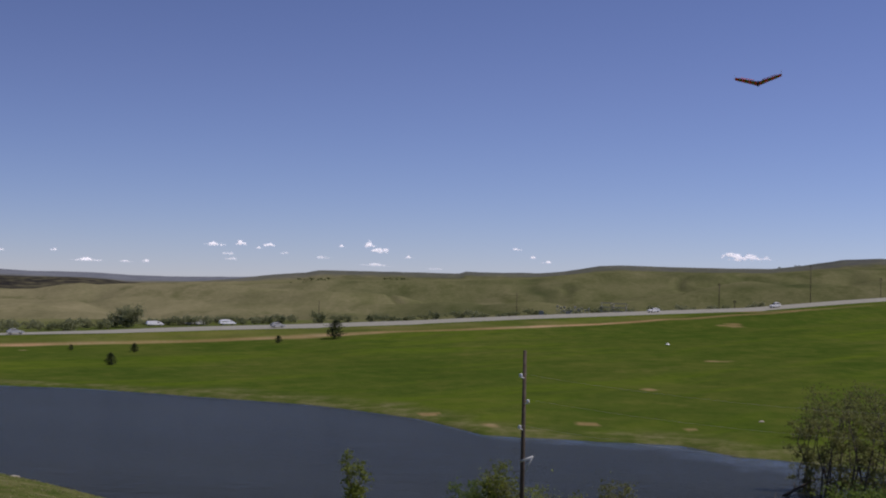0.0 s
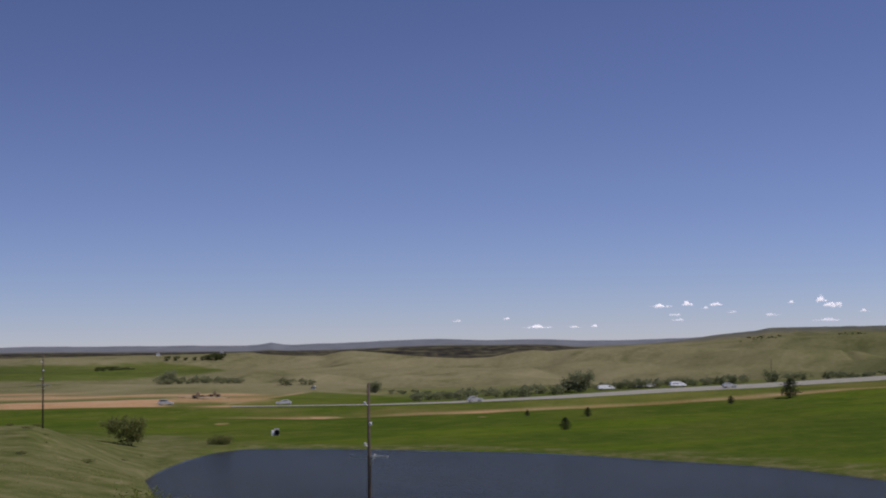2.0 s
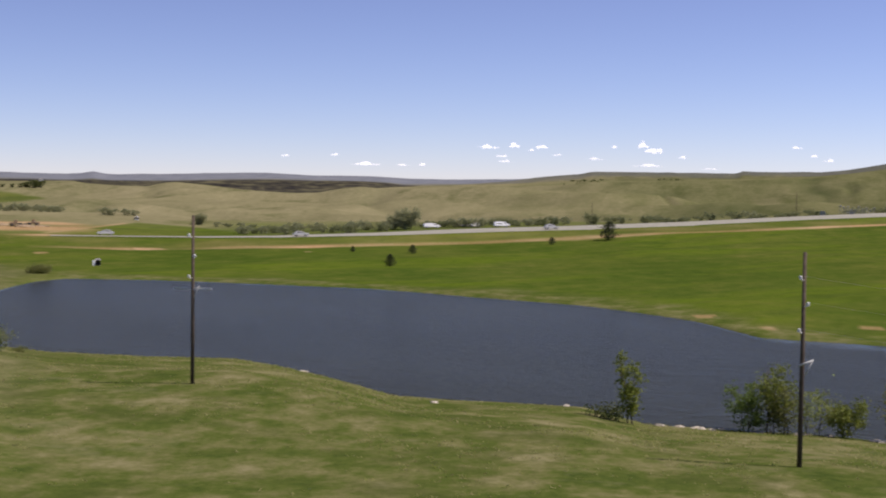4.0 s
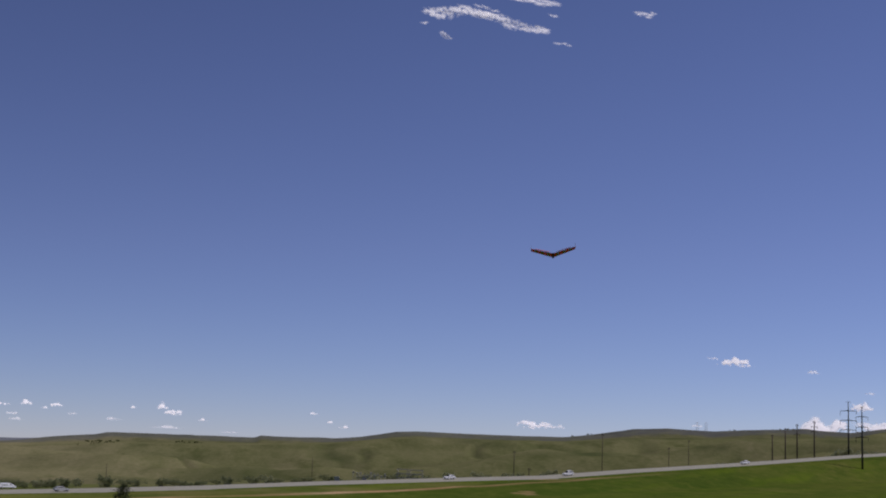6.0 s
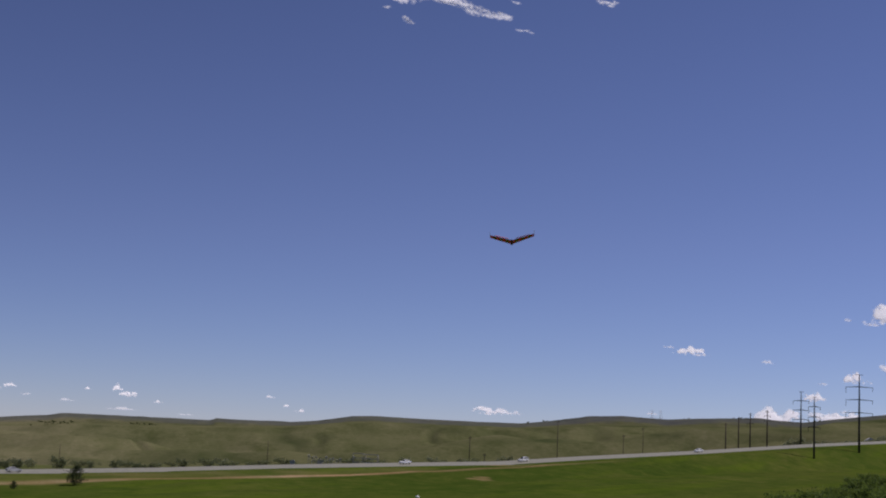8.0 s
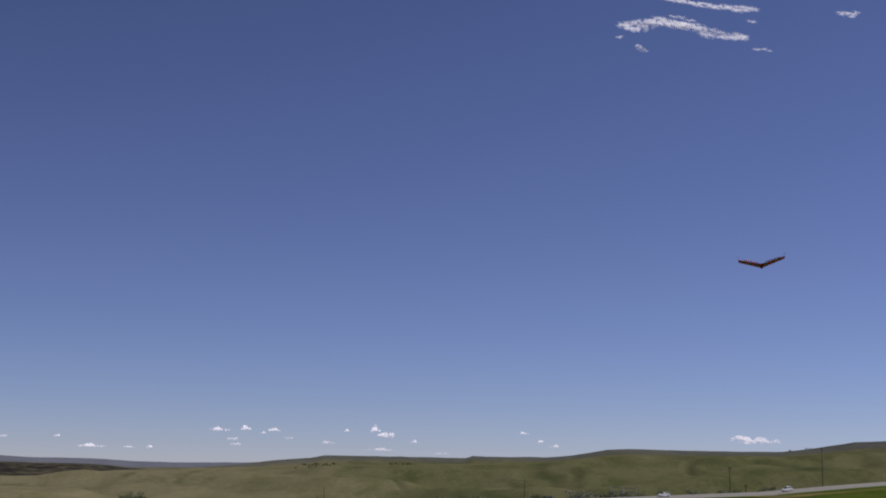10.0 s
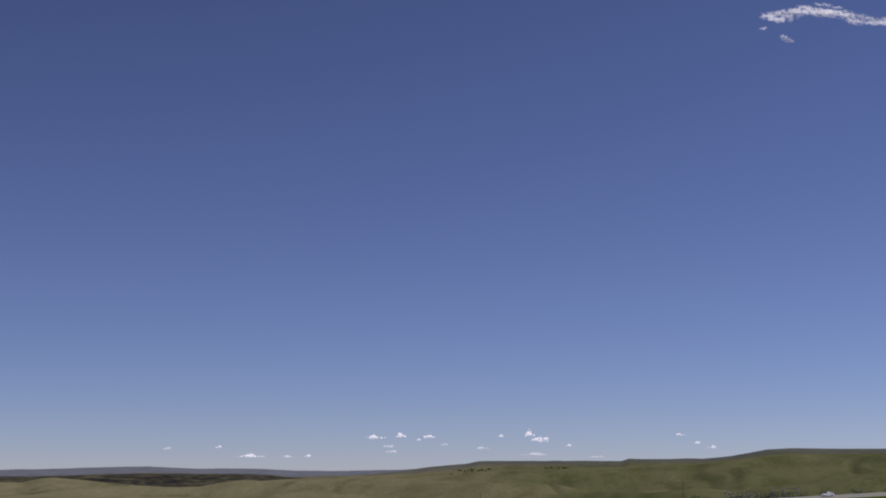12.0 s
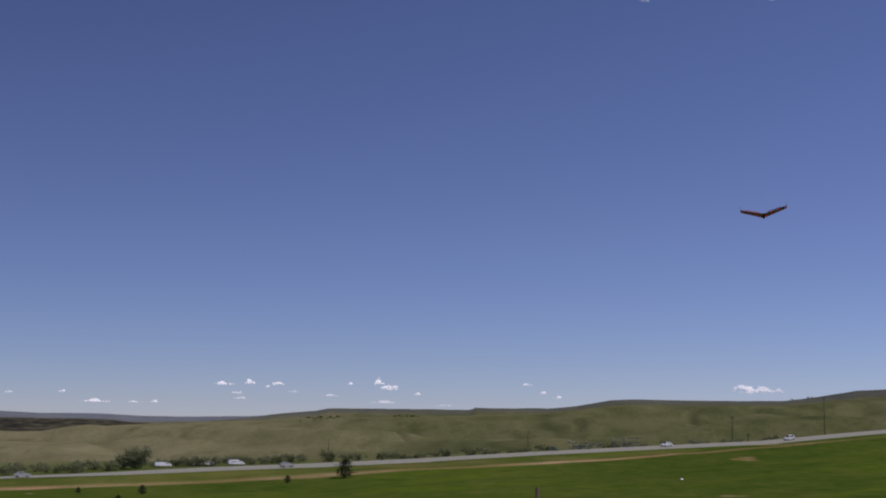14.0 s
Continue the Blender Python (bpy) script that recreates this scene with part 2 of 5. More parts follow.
# paler and greyer than shrub_leaves, for plants beyond the highway
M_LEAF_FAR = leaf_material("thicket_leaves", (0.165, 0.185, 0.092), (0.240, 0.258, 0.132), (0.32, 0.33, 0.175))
M_NEEDLE = leaf_material("pine_needles", (0.020, 0.032, 0.011), (0.036, 0.055, 0.017), (0.065, 0.080, 0.028))


def cloud_material(cover, grain, wisp, full, low=0.12, rough=0.62):
    """White vapour, thick in its heart and thinning out to nothing, that scatters light to both sides."""
    m = Nodes("cloud_vapour", 1.0, 0, 0.0)
    v = m.stretch(m.coords(), (1.0, 0.0, 1.0))
    lit = m.add("ShaderNodeBsdfDiffuse", Color=(0.98, 0.98, 0.98, 1))
    back = m.add("ShaderNodeBsdfTranslucent", Color=(0.98, 0.98, 0.98, 1))
    both = m.add("ShaderNodeMixShader", Fac=0.1)
    m.link(lit.outputs[0], both.inputs[1])
    m.link(back.outputs[0], both.inputs[2])
    thick = m.math("ADD", m.attr("vapour"), m.math("MULTIPLY", m.math("SUBTRACT", m.noise(v, grain, 8, rough), 0.5), wisp))
    a = m.ramp(thick, [(low, (0.0, 0.0, 0.0)), (full, (cover,) * 3)])
    clear = m.add("ShaderNodeBsdfTransparent")
    out = m.add("ShaderNodeMixShader")
    m.link(a, out.inputs[0])
    m.link(clear.outputs[0], out.inputs[1])
    m.link(both.outputs[0], out.inputs[2])
    m.link(out.outputs[0], m.t.nodes["Material Output"].inputs["Surface"])
    return m.mat


M_CLOUD = cloud_material(0.90, 0.035, 0.6, 1.05)
M_HAZE = cloud_material(0.38, 0.05, 0.6, 0.8)
M_WISP = cloud_material(0.66, 0.022, 0.95, 1.15, 0.04, 0.66)


# ---- plan of the land: bearings in degrees to the left of +y, distances in metres from the viewpoint ----
LAKE_Z = -18.0
ROAD_BEARING, ROAD_DIST = 30.0, 392.0
NEAR_SHORE = ([-24, -18, -14, -11, -10, -8.4, -7, -3.8, 0, 3.3, 6, 11.6, 14, 16.3, 18.4, 20.6, 24, 28, 30, 31, 31.6],
              [128, 110, 98, 88, 95, 98, 102, 103, 103, 104, 111, 113, 115, 124, 132, 139, 141, 146, 152, 168, 195])
FAR_SHORE = ([-24, -18, -15.8, -13.5, -11.8, -9.5, -6, -1.3, 1.5, 5.8, 10.5, 15, 19.3, 24, 27.4, 28.6, 29.8, 30.9, 31.6],
             [128, 146, 150, 153, 154, 163, 164, 167, 186, 204, 216, 231, 239, 249, 253, 246, 230, 210, 195])
ROAD_EL = ([-60, -35, -28.5, -25, -20.5, -16, -12.7, -8.2, -3.5, 1.5, 6, 10, 14.5, 19, 22, 26, 30, 45, 70],
           [1.6, 1.5, 0.98, 0.66, 0.17, -0.27, -0.63, -0.90, -1.19, -1.53, -1.77, -1.94, -2.17, -2.33, -2.37, -2.35, -2.32, -2.2, -1.6])
TRACK_EL = ([-60, -28, -20, -14, -9.4, -6, 0, 4, 6.6, 10, 13.4, 18, 21.5, 25, 30, 45, 70],
            [1.5, 0.80, 0.03, -0.55, -1.07, -1.41, -1.78, -2.03, -2.25, -2.44, -2.62, -2.74, -2.82, -2.88, -2.75, -2.5, -2.0])
FRONT_EL = ([-60, -35, -28.5, -25.6, -24.5, -22, -19, -16, -13, -10, -7, -5.3, -3.4, 0, 5.8, 7, 9, 12, 14.75, 15.45, 16.15, 17.2, 18.05, 19.4, 20.5, 21.97, 23.05, 23.44, 24.2, 25.2, 26.5, 27.1, 29, 32, 45, 70],
            [2.5, 2.2, 2.0, 1.70, 1.42, 1.29, 1.20, 1.14, 0.90, 0.85, 0.85, 0.72, 0.50, 0.33, 0.22, 0.15, 0.05, -0.08, -0.22, -0.175, -0.24, -0.42, -0.445, -0.395, -0.32, -0.165, -0.065, -0.09, -0.27, -0.265, -0.21, -0.10, -0.12, -0.15, -0.25, -0.3])
BACK_EL = ([-60, -35, -28.5, -27.2, -25.6, -24.5, -23.2, -22.7, -21.1, -19.1, -17.2, -15.8, -15.3, -14.2, -13, -8.8, -7.6, -6.9, -6.0, -5.3, -4.6, -3.4, -0.36, -0.2, 4, 5.8, 6.3, 7.6, 9, 11, 12.5, 13.6, 14.4, 15.3, 16.1, 18, 20.7, 23.8, 25.9, 28.4, 35, 37, 45, 70],
           [2.6, 2.4, 2.15, 1.97, 1.75, 1.58, 1.62, 1.68, 1.62, 1.47, 1.53, 1.45, 1.36, 1.18, 1.05, 1.04, 1.06, 1.07, 1.03, 0.90, 0.78, 0.67, 0.69, 0.60, 0.59, 0.57, 0.46, 0.36, 0.16, -0.05, -0.14, -0.20, -0.05, 0.02, 0.03, 0.04, 0.0, -0.12, -0.13, -0.07, -0.06, -0.04, -0.04, 0.0])
FAR_EL = ([-60, -20, 0, 5, 8, 10, 11.7, 13, 15, 17.4, 18.4, 19.3, 21.4, 23.5, 25.4, 25.9, 26.35, 26.8, 27.3, 30, 33.2, 37, 40, 70],
          [0.2, 0.2, 0.2, 0.25, 0.28, 0.20, 0.17, 0.20, 0.24, 0.27, 0.30, 0.34, 0.30, 0.24, 0.19, 0.21, 0.29, 0.21, 0.18, 0.20, 0.22, 0.24, 0.26, 0.3])


def keyed(keys, a):
    return np.interp(a, keys[0], keys[1])


def rise(el, d):
    return d * np.tan(np.radians(el))


def road_bank(a):
    """Cross slope of the highway, its far edge being the higher, fitted to how thick it looks from the viewpoint."""
    return 0.065 * np.clip((20 - a) / 36, 0, 1)


def road_half(a):
    """Half the width of the highway, measured along the bearing."""
    return 9.5 / np.cos(np.radians(np.clip(ROAD_BEARING - a, -62, 62)))


def road_distance(a):
    return ROAD_DIST / np.cos(np.radians(np.clip(ROAD_BEARING - a, -62, 62)))


def wave(x, y, scale, seed):
    """Smooth value noise, -1 to 1."""
    rng = np.random.RandomState(seed)
    table = rng.uniform(-1, 1, (64, 64))
    u, v = np.asarray(x) / scale + 1000, np.asarray(y) / scale + 1000
    i, j = np.floor(u).astype(int), np.floor(v).astype(int)
    fu, fv = u - i, v - j
    fu, fv = fu * fu * (3 - 2 * fu), fv * fv * (3 - 2 * fv)
    g = lambda p, q: table[p % 64, q % 64]
    return (g(i, j) * (1 - fu) + g(i + 1, j) * fu) * (1 - fv) + (g(i, j + 1) * (1 - fu) + g(i + 1, j + 1) * fu) * fv


def ravines(x, y):
    """Winding draws that run down the hills: 1 in their beds, 0 away from them."""
    bend = 40 * wave(x, y, 180, 44)
    one = np.clip(1 - np.abs(wave(x + bend, y * 0.42, 170, 41)) / 0.15, 0, 1)
    two = np.clip(1 - np.abs(wave(x - bend, y * 0.5, 95, 42)) / 0.12, 0, 1) * 0.7
    return np.maximum(one, two)


def land(a, d):
    """Height of the ground at bearing a and distance d (arrays of one shape)."""
    a, d = np.broadcast_arrays(np.asarray(a, float), np.asarray(d, float))
    x, y = -d * np.sin(np.radians(a)), d * np.cos(np.radians(a))
    lake = ((a > -24) & (a < 31.6)).astype(float)
    dn, df = keyed(NEAR_SHORE, a), keyed(FAR_SHORE, a)
    gap = np.maximum(df - dn, 0.0)
    dr = road_distance(a)
    zr = rise(keyed(ROAD_EL, a), dr)
    half, lift = road_half(a), 9.5 * road_bank(a)
    dt = dr - half - 24
    zt = np.minimum(rise(keyed(TRACK_EL, a), dt), zr - lift - 0.2)
    side = np.clip((a - 31.0) / 5, 0, 1)             # the hillside on the left
    rside = np.clip((-18 - a) / 12, 0, 1)
    plain = np.clip((a - 22) / 7, 0, 1)              # the flat fields on the left
    depth = 2.2 * np.clip(gap / 25, 0, 1)
    front, back = 1650.0, 2500.0
    nodes_d = [0 * a, 12 + 0 * a, 50 + 0 * a, 0.70 * dn, 0.9 * dn, dn, dn + 0.12 * gap + 0.5, df - 0.12 * gap + 1.0, df + 1.5, dt - 40, dt, dr - half, dr + half, dr + half + 18,
               dr * 1.24 + 80, np.maximum(dr * 1.5, 700) + 150, front + 0 * a, front * 1.12 + 0 * a, back + 0 * a, back * 1.12 + 0 * a, 4200 + 0 * a, 4700 + 0 * a, 5200 + 0 * a]
    zshore = LAKE_Z + side * 6.5 + rside * 3
    swing = np.clip((a - 29.0) / 10, 0, 1)
    swing = swing * swing * (3 - 2 * swing)
    z50 = -13.2 + swing * 4.6
    zbench = -14.3 + np.clip((a - 5) / 17, 0, 1) * 1.0 + swing * 3.0
    foot_el = keyed(ROAD_EL, a) + 0.16
    d_foot = np.maximum(dr * 1.5, 700) + 150
    nodes_z = [-1.7 + 0 * a, -3.4 + 0 * a, z50, zbench, zbench * 0.35 + zshore * 0.65, zshore, zshore - depth, zshore - depth, zshore + 0.25 * (1 - side) - side * 0.5,
               rise(keyed(TRACK_EL, a), dt) * 0.62 + (LAKE_Z + 0.6) * 0.38 * (1 - side) + side * 0.38 * zt, zt, zr - lift, zr + lift, zr + lift - (1.4 - 1.2 * plain),
               np.maximum(rise(keyed(ROAD_EL, a) + 0.05, dr * 1.24 + 80), zr + lift - (2.3 - 1.9 * plain)), np.maximum(rise(foot_el + 0.18 * (keyed(FRONT_EL, a) - foot_el), d_foot), zr + lift - (1.0 - 0.8 * plain)),
               rise(keyed(FRONT_EL, a), front), rise(keyed(FRONT_EL, a) - 0.35, front * 1.12), rise(keyed(BACK_EL, a), back), rise(keyed(BACK_EL, a) - 0.2, back * 1.12),
               rise(keyed(FAR_EL, a), 4200), rise(keyed(FAR_EL, a) - 0.2, 4700), rise(-0.3 + 0 * a, 5200)]
    z = nodes_z[0] + 0 * d
    for k in range(len(nodes_d) - 1):
        d0, d1 = nodes_d[k], np.maximum(nodes_d[k + 1], nodes_d[k] + 0.05)
        s = np.clip((d - d0) / (d1 - d0), 0, 1)
        if k > 13:
            s = 0.5 * s + 0.5 * s * s * (3 - 2 * s)
        z = z + (nodes_z[k + 1] - nodes_z[k]) * s
    z = z + 1.9 * np.clip((a - 32.3) / 3, 0, 1) * np.exp(-((d - 218) / 30) ** 2)
    # swells and gullies
    on_land = np.clip(np.maximum(d - df, dn - d) / 30, 0, 1)
    off_road = np.clip((np.abs(d - dr) - half - 4) / 40, 0, 1)
    z = z + on_land * off_road * (0.35 * wave(x, y, 22, 3) + 0.12 * wave(x, y, 7, 4)) * np.clip(d / 40, 0, 1) * (1 - 0.7 * np.clip((a - 27) / 3, 0, 1) * np.clip((290 - d) / 30, 0, 1))
    hill = np.clip((d - dr - 150) / 250, 0, 1) * np.clip((front * 1.02 - d) / 350, 0, 1)
    tall = 0.75 + 0.6 * np.clip((12 - a) / 30, 0, 1)
    relief = hill * tall * (8.0 * wave(x, y, 260, 5) + 6.5 * wave(x, y, 120, 6) - 6.0 * np.abs(wave(x, y, 170, 9)) + 2.4 * wave(x, y, 55, 7))
    relief = relief - 3.4 * hill * tall * ravines(x, y) * (1 - np.exp(-((a - 5.7) / 1.2) ** 2))
    z = np.where(hill > 0, np.minimum(z + 1.5 * relief, np.maximum(z, rise(np.minimum(keyed(FRONT_EL, a), keyed(BACK_EL, a)) - 0.05, d))), z)
    z = z + np.clip((d - 1750) / 300, 0, 1) * (1.6 * wave(x, y, 160, 8) + 0.8 * wave(x, y, 60, 10))
    return z


def at(a, d):
    """A point on the ground."""
    return Vector((-d * math.sin(radians(a)), d * math.cos(radians(a)), float(land(a, d))))


# ---- ground, one sheet to the horizon ----
def build_ground():
    az = np.concatenate([np.arange(-180, -50, 5.0), np.arange(-50, -34, 0.8), np.arange(-34, 52, 0.14), np.arange(52, 66, 0.8), np.arange(66, 180, 5.0)])
    rings = np.concatenate([[0.6, 4, 8, 14, 22, 32], np.arange(42, 270, 1.9), np.arange(270, 560, 2.2), np.arange(560, 820, 4.0), 820 * 1.012 ** np.arange(0, 156)])
    A, D = np.meshgrid(az, rings)
    Z = land(A, D)
    X, Y = -D * np.sin(np.radians(A)), D * np.cos(np.radians(A))
    n, k = len(rings), len(az)
    verts = np.stack([X, Y, Z], -1).reshape(-1, 3)
    verts = np.vstack([verts, [[0, 0, -1.7]]])
    i = np.arange(n - 1)[:, None] * k
    j = np.arange(k)[None, :]
    j2 = (j + 1) % k
    quads = np.stack([i + j, i + k + j, i + k + j2, i + j2], -1).reshape(-1, 4)
    me = bpy.data.meshes.new("ground")
    faces = [tuple(q) for q in quads.tolist()] + [(n * k, int(p), int((p + 1) % k)) for p in range(k)]
    me.from_pydata(verts.tolist(), [], faces)
    me.polygons.foreach_set("use_smooth", np.ones(len(me.polygons), bool))
    # kinds of cover
    dr, df, dn = road_distance(A), keyed(FAR_SHORE, A), keyed(NEAR_SHORE, A)
    half = road_half(A)
    dt = dr - half - 24
    ragged = wave(X, Y, 30, 21) * 0.5 + wave(X, Y, 9, 22) * 0.5
    dry = np.clip((D - dr - half - 8 - 60 * ragged) / np.interp(A, [6, 10, 20, 24], [140, 330, 330, 140]), 0, 1)
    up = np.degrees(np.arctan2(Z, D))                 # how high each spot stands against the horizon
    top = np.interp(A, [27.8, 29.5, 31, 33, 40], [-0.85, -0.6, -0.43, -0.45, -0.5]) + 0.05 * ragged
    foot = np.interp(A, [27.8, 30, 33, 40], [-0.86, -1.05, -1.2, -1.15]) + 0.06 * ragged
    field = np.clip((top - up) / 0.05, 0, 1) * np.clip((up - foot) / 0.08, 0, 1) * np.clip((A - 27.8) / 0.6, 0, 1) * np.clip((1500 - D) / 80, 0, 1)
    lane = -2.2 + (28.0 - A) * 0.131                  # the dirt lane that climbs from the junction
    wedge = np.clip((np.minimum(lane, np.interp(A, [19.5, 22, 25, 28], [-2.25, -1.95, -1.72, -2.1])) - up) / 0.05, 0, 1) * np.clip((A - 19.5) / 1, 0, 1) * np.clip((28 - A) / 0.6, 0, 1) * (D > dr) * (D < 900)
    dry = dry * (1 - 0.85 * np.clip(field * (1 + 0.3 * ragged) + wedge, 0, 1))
    verge = np.clip(1.6 * (1 - np.abs(D - (dr - half - 11)) / 14), 0, 1) * np.clip(0.85 + 0.5 * ragged, 0, 1)
    dry = np.maximum(dry, 0.10 * verge * np.clip((A + 16) / 10, 0, 1) * np.clip((21 - A) / 5, 0.25, 1) * np.clip((29 - A) / 2, 0, 1))
    bound = np.interp(A, [27, 29, 31, 33, 36], [262, 280, 300, 245, 240])
    slope = np.clip((A - 27.8 + 1.5 * ragged) / 2.0, 0, 1) * np.clip((bound + 10 * ragged - D) / 10, 0, 1) * np.clip((D - 60) / 30, 0, 1)
    U, V = A * 2.4, D * 0.33                          # patches stretched along the sight line to look rounded from the viewpoint
    meadow = wave(U, V, 6.5, 27) + 0.6 * wave(U, V, 2.4, 28)      # green patches left in the dry hillside
    hollow = np.exp(-((A - 35.3) / 1.3) ** 2 - ((D - 188) / 16) ** 2) + 0.6 * np.exp(-((A - 33.2) / 1.0) ** 2 - ((D - 170) / 14) ** 2)
    dry = np.maximum(dry, 0.9 * slope * (1 - 0.85 * np.clip(hollow * (1 + 0.8 * ragged), 0, 1)) * np.clip(0.95 - 0.9 * np.clip(meadow - 0.15, 0, 0.7), 0, 1))
    near = np.clip((df - 5 - D) / 10, 0, 1)
    near = np.maximum(near, np.clip(1.0 - np.abs(D - df - 4) / (12 + 10 * ragged), 0, 0.75))
    near = np.maximum(near, np.clip((A - 27) / 4, 0, 1) * np.clip((300 - D) / 40, 0, 1))
    wood = np.clip((D - 1950) / 120, 0, 1) * np.clip(1 - (D - 3350) / 150, 0, 1)
    wood = wood * np.interp(A, [-30, -16, -13, 3, 9, 12.8, 13.6, 38, 44], [0.6, 0.62, 0.45, 0.45, 0.35, 0.35, 1.0, 1.0, 0.6]) * np.clip(0.85 + 0.6 * ragged, 0.5, 1)
    straw = np.clip((A - 2 + 3 * wave(X, Y, 200, 23)) / 12, 0, 1) * (1 - 0.5 * np.clip((A - 22) / 5, 0, 1) * np.clip(0.6 + wave(X, Y, 150, 25), 0, 1))
    straw = np.maximum(straw, 0.6 * np.clip(0.95 + 0.7 * wave(U, V, 5.0, 29) + 0.5 * wave(U, V, 1.8, 30), 0, 1) * slope) * np.clip((D - dr) / 20 + np.clip((A - 27) / 2, 0, 1), 0, 1)
    # painted haze: full on the farthest hills, part on the farther crest
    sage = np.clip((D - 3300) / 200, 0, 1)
    crest = np.clip((up - keyed(BACK_EL, A) + 0.24 + 0.08 * ragged) / 0.12, 0, 1)      # mask of the farther crest: dark brush and rock, plus blue-grey haze tint
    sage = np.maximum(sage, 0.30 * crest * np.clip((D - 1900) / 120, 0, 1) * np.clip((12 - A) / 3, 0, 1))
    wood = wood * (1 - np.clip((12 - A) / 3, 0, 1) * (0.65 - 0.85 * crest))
    # darker colour in the ravine beds brings out the relief; brush patches follow
    draw = ravines(X, Y) * np.clip((D - dr - 170) / 200, 0, 1) * np.clip((2000 - D) / 200, 0, 1) * np.clip(0.55 + 0.7 * wave(X, Y, 75, 43) + 0.3 * ragged, 0, 1)
    draw = draw * (1 - np.exp(-((A - 5.7) / 0.9) ** 2)) * np.interp(A, [-30, -5, 8, 20, 30], [1.0, 0.9, 0.55, 0.4, 0.5])
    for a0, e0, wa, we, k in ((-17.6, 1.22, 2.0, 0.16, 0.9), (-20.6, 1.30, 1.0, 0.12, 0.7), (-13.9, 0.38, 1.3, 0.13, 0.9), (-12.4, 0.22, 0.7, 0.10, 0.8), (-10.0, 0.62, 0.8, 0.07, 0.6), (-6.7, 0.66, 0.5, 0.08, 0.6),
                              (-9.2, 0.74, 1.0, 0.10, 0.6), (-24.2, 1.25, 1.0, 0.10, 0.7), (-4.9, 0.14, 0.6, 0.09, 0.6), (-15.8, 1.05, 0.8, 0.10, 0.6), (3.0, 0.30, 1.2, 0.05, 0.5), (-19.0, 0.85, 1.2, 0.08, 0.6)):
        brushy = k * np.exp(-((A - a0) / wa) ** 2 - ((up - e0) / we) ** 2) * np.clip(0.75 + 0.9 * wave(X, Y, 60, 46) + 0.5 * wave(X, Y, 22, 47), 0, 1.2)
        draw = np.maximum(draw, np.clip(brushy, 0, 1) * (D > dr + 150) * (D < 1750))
    worn_part = np.clip(0.7 + 0.9 * wave(X, Y, 34, 24) + 0.5 * wave(X, Y, 11, 26), 0.5 - 0.4 * np.clip((A - 20) / 3, 0, 1), 1)
    track = np.clip(1.3 - np.abs(D - dt + 2 * ragged) / (3.5 + 2.2 * np.clip(wave(X, Y, 60, 24), 0, 1) + 4.5 * np.clip(1 - np.abs(A - 5.8) / 3.2, 0, 1)), 0, 1) * worn_part * np.clip((A + 18) / 5, 0, 1) * np.clip((29 - A) / 3, 0, 1)
    yard = np.clip((A - 29.6 + ragged) / 1.0, 0, 1) * np.clip((38.0 - A + ragged) / 1.5, 0, 1) * np.clip((D - 398 - 3 * ragged) / 5, 0, 1) * np.clip((468 - D + 10 * ragged) / 8, 0, 1)
    yard = np.maximum(yard, np.clip((A - 26.0 + ragged) / 1.5, 0, 1) * np.clip((41 - A + ragged) / 2, 0, 1) * np.clip(1.4 - np.abs(D - 510 + 8 * ragged) / 22, 0, 1) * 0.75)
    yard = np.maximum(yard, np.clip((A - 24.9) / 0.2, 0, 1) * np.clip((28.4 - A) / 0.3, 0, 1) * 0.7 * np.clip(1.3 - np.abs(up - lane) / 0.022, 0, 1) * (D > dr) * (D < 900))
    yard = np.maximum(yard, 0.8 * np.clip((A - 33.0 + ragged) / 3, 0, 1) * np.clip(1.3 - np.abs(D - 560 + 10 * ragged) / 14, 0, 1))
    yard = np.maximum(yard, 0.75 * np.clip((A - 26.0 + ragged) / 1.2, 0, 1) * np.clip((31 - A) / 1.0, 0, 1) * np.clip(1.3 + 0.9 * ragged - np.abs(D - 455) / 30, 0, 1))
    yard = np.maximum(yard, 0.85 * np.exp(-((A - 28.3) / 1.0) ** 2 - ((D - 397 + 3 * ragged) / 8) ** 2))
    cut = np.clip((A - 38.5 - (D - 143) / 44 + 0.5 * ragged) / 0.3, 0, 1) * np.clip((D - 143 + 7 * ragged) / 6, 0, 1) * np.clip((205 - D + 10 * ragged) / 12, 0, 1) * np.clip((42.6 - A + 1.6 * ragged) / 1.2, 0, 1)
    pebbly = wave(X, Y, 3.2, 33)
    spots = np.zeros_like(D)
    for a0, d0, wa, wd in ((-5.6, 182, 0.55, 2.2), (-8.2, 230, 0.45, 2.5), (-11.0, 300, 0.7, 3), (-11.5, 455, 0.7, 6), (1.0, 190, 0.4, 2), (-1.5, 176, 0.7, 1.5),
                           (24.0, 361, 0.8, 3), (17.6, 345, 0.2, 3), (28.4, 330, 0.3, 3), (-9.8, 178, 0.3, 1.5), (-13, 520, 2.0, 4)):
        spots = np.maximum(spots, np.clip(1.6 * (1 - ((A - a0) / wa) ** 2 - ((D - d0) / wd) ** 2) + 0.9 * ragged + 1.1 * pebbly - 0.2, 0, 0.48))
    brown = 0.20 * verge * np.clip(0.6 + wave(X, Y, 17, 35), 0, 1) * np.clip((A + 12) / 8, 0, 1) * np.clip((29 - A) / 3, 0, 1)
    dirt = np.clip(track + yard + cut + spots + brown, 0, 1)
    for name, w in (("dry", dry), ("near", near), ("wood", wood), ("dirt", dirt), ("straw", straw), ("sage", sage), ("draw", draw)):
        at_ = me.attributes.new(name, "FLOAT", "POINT")
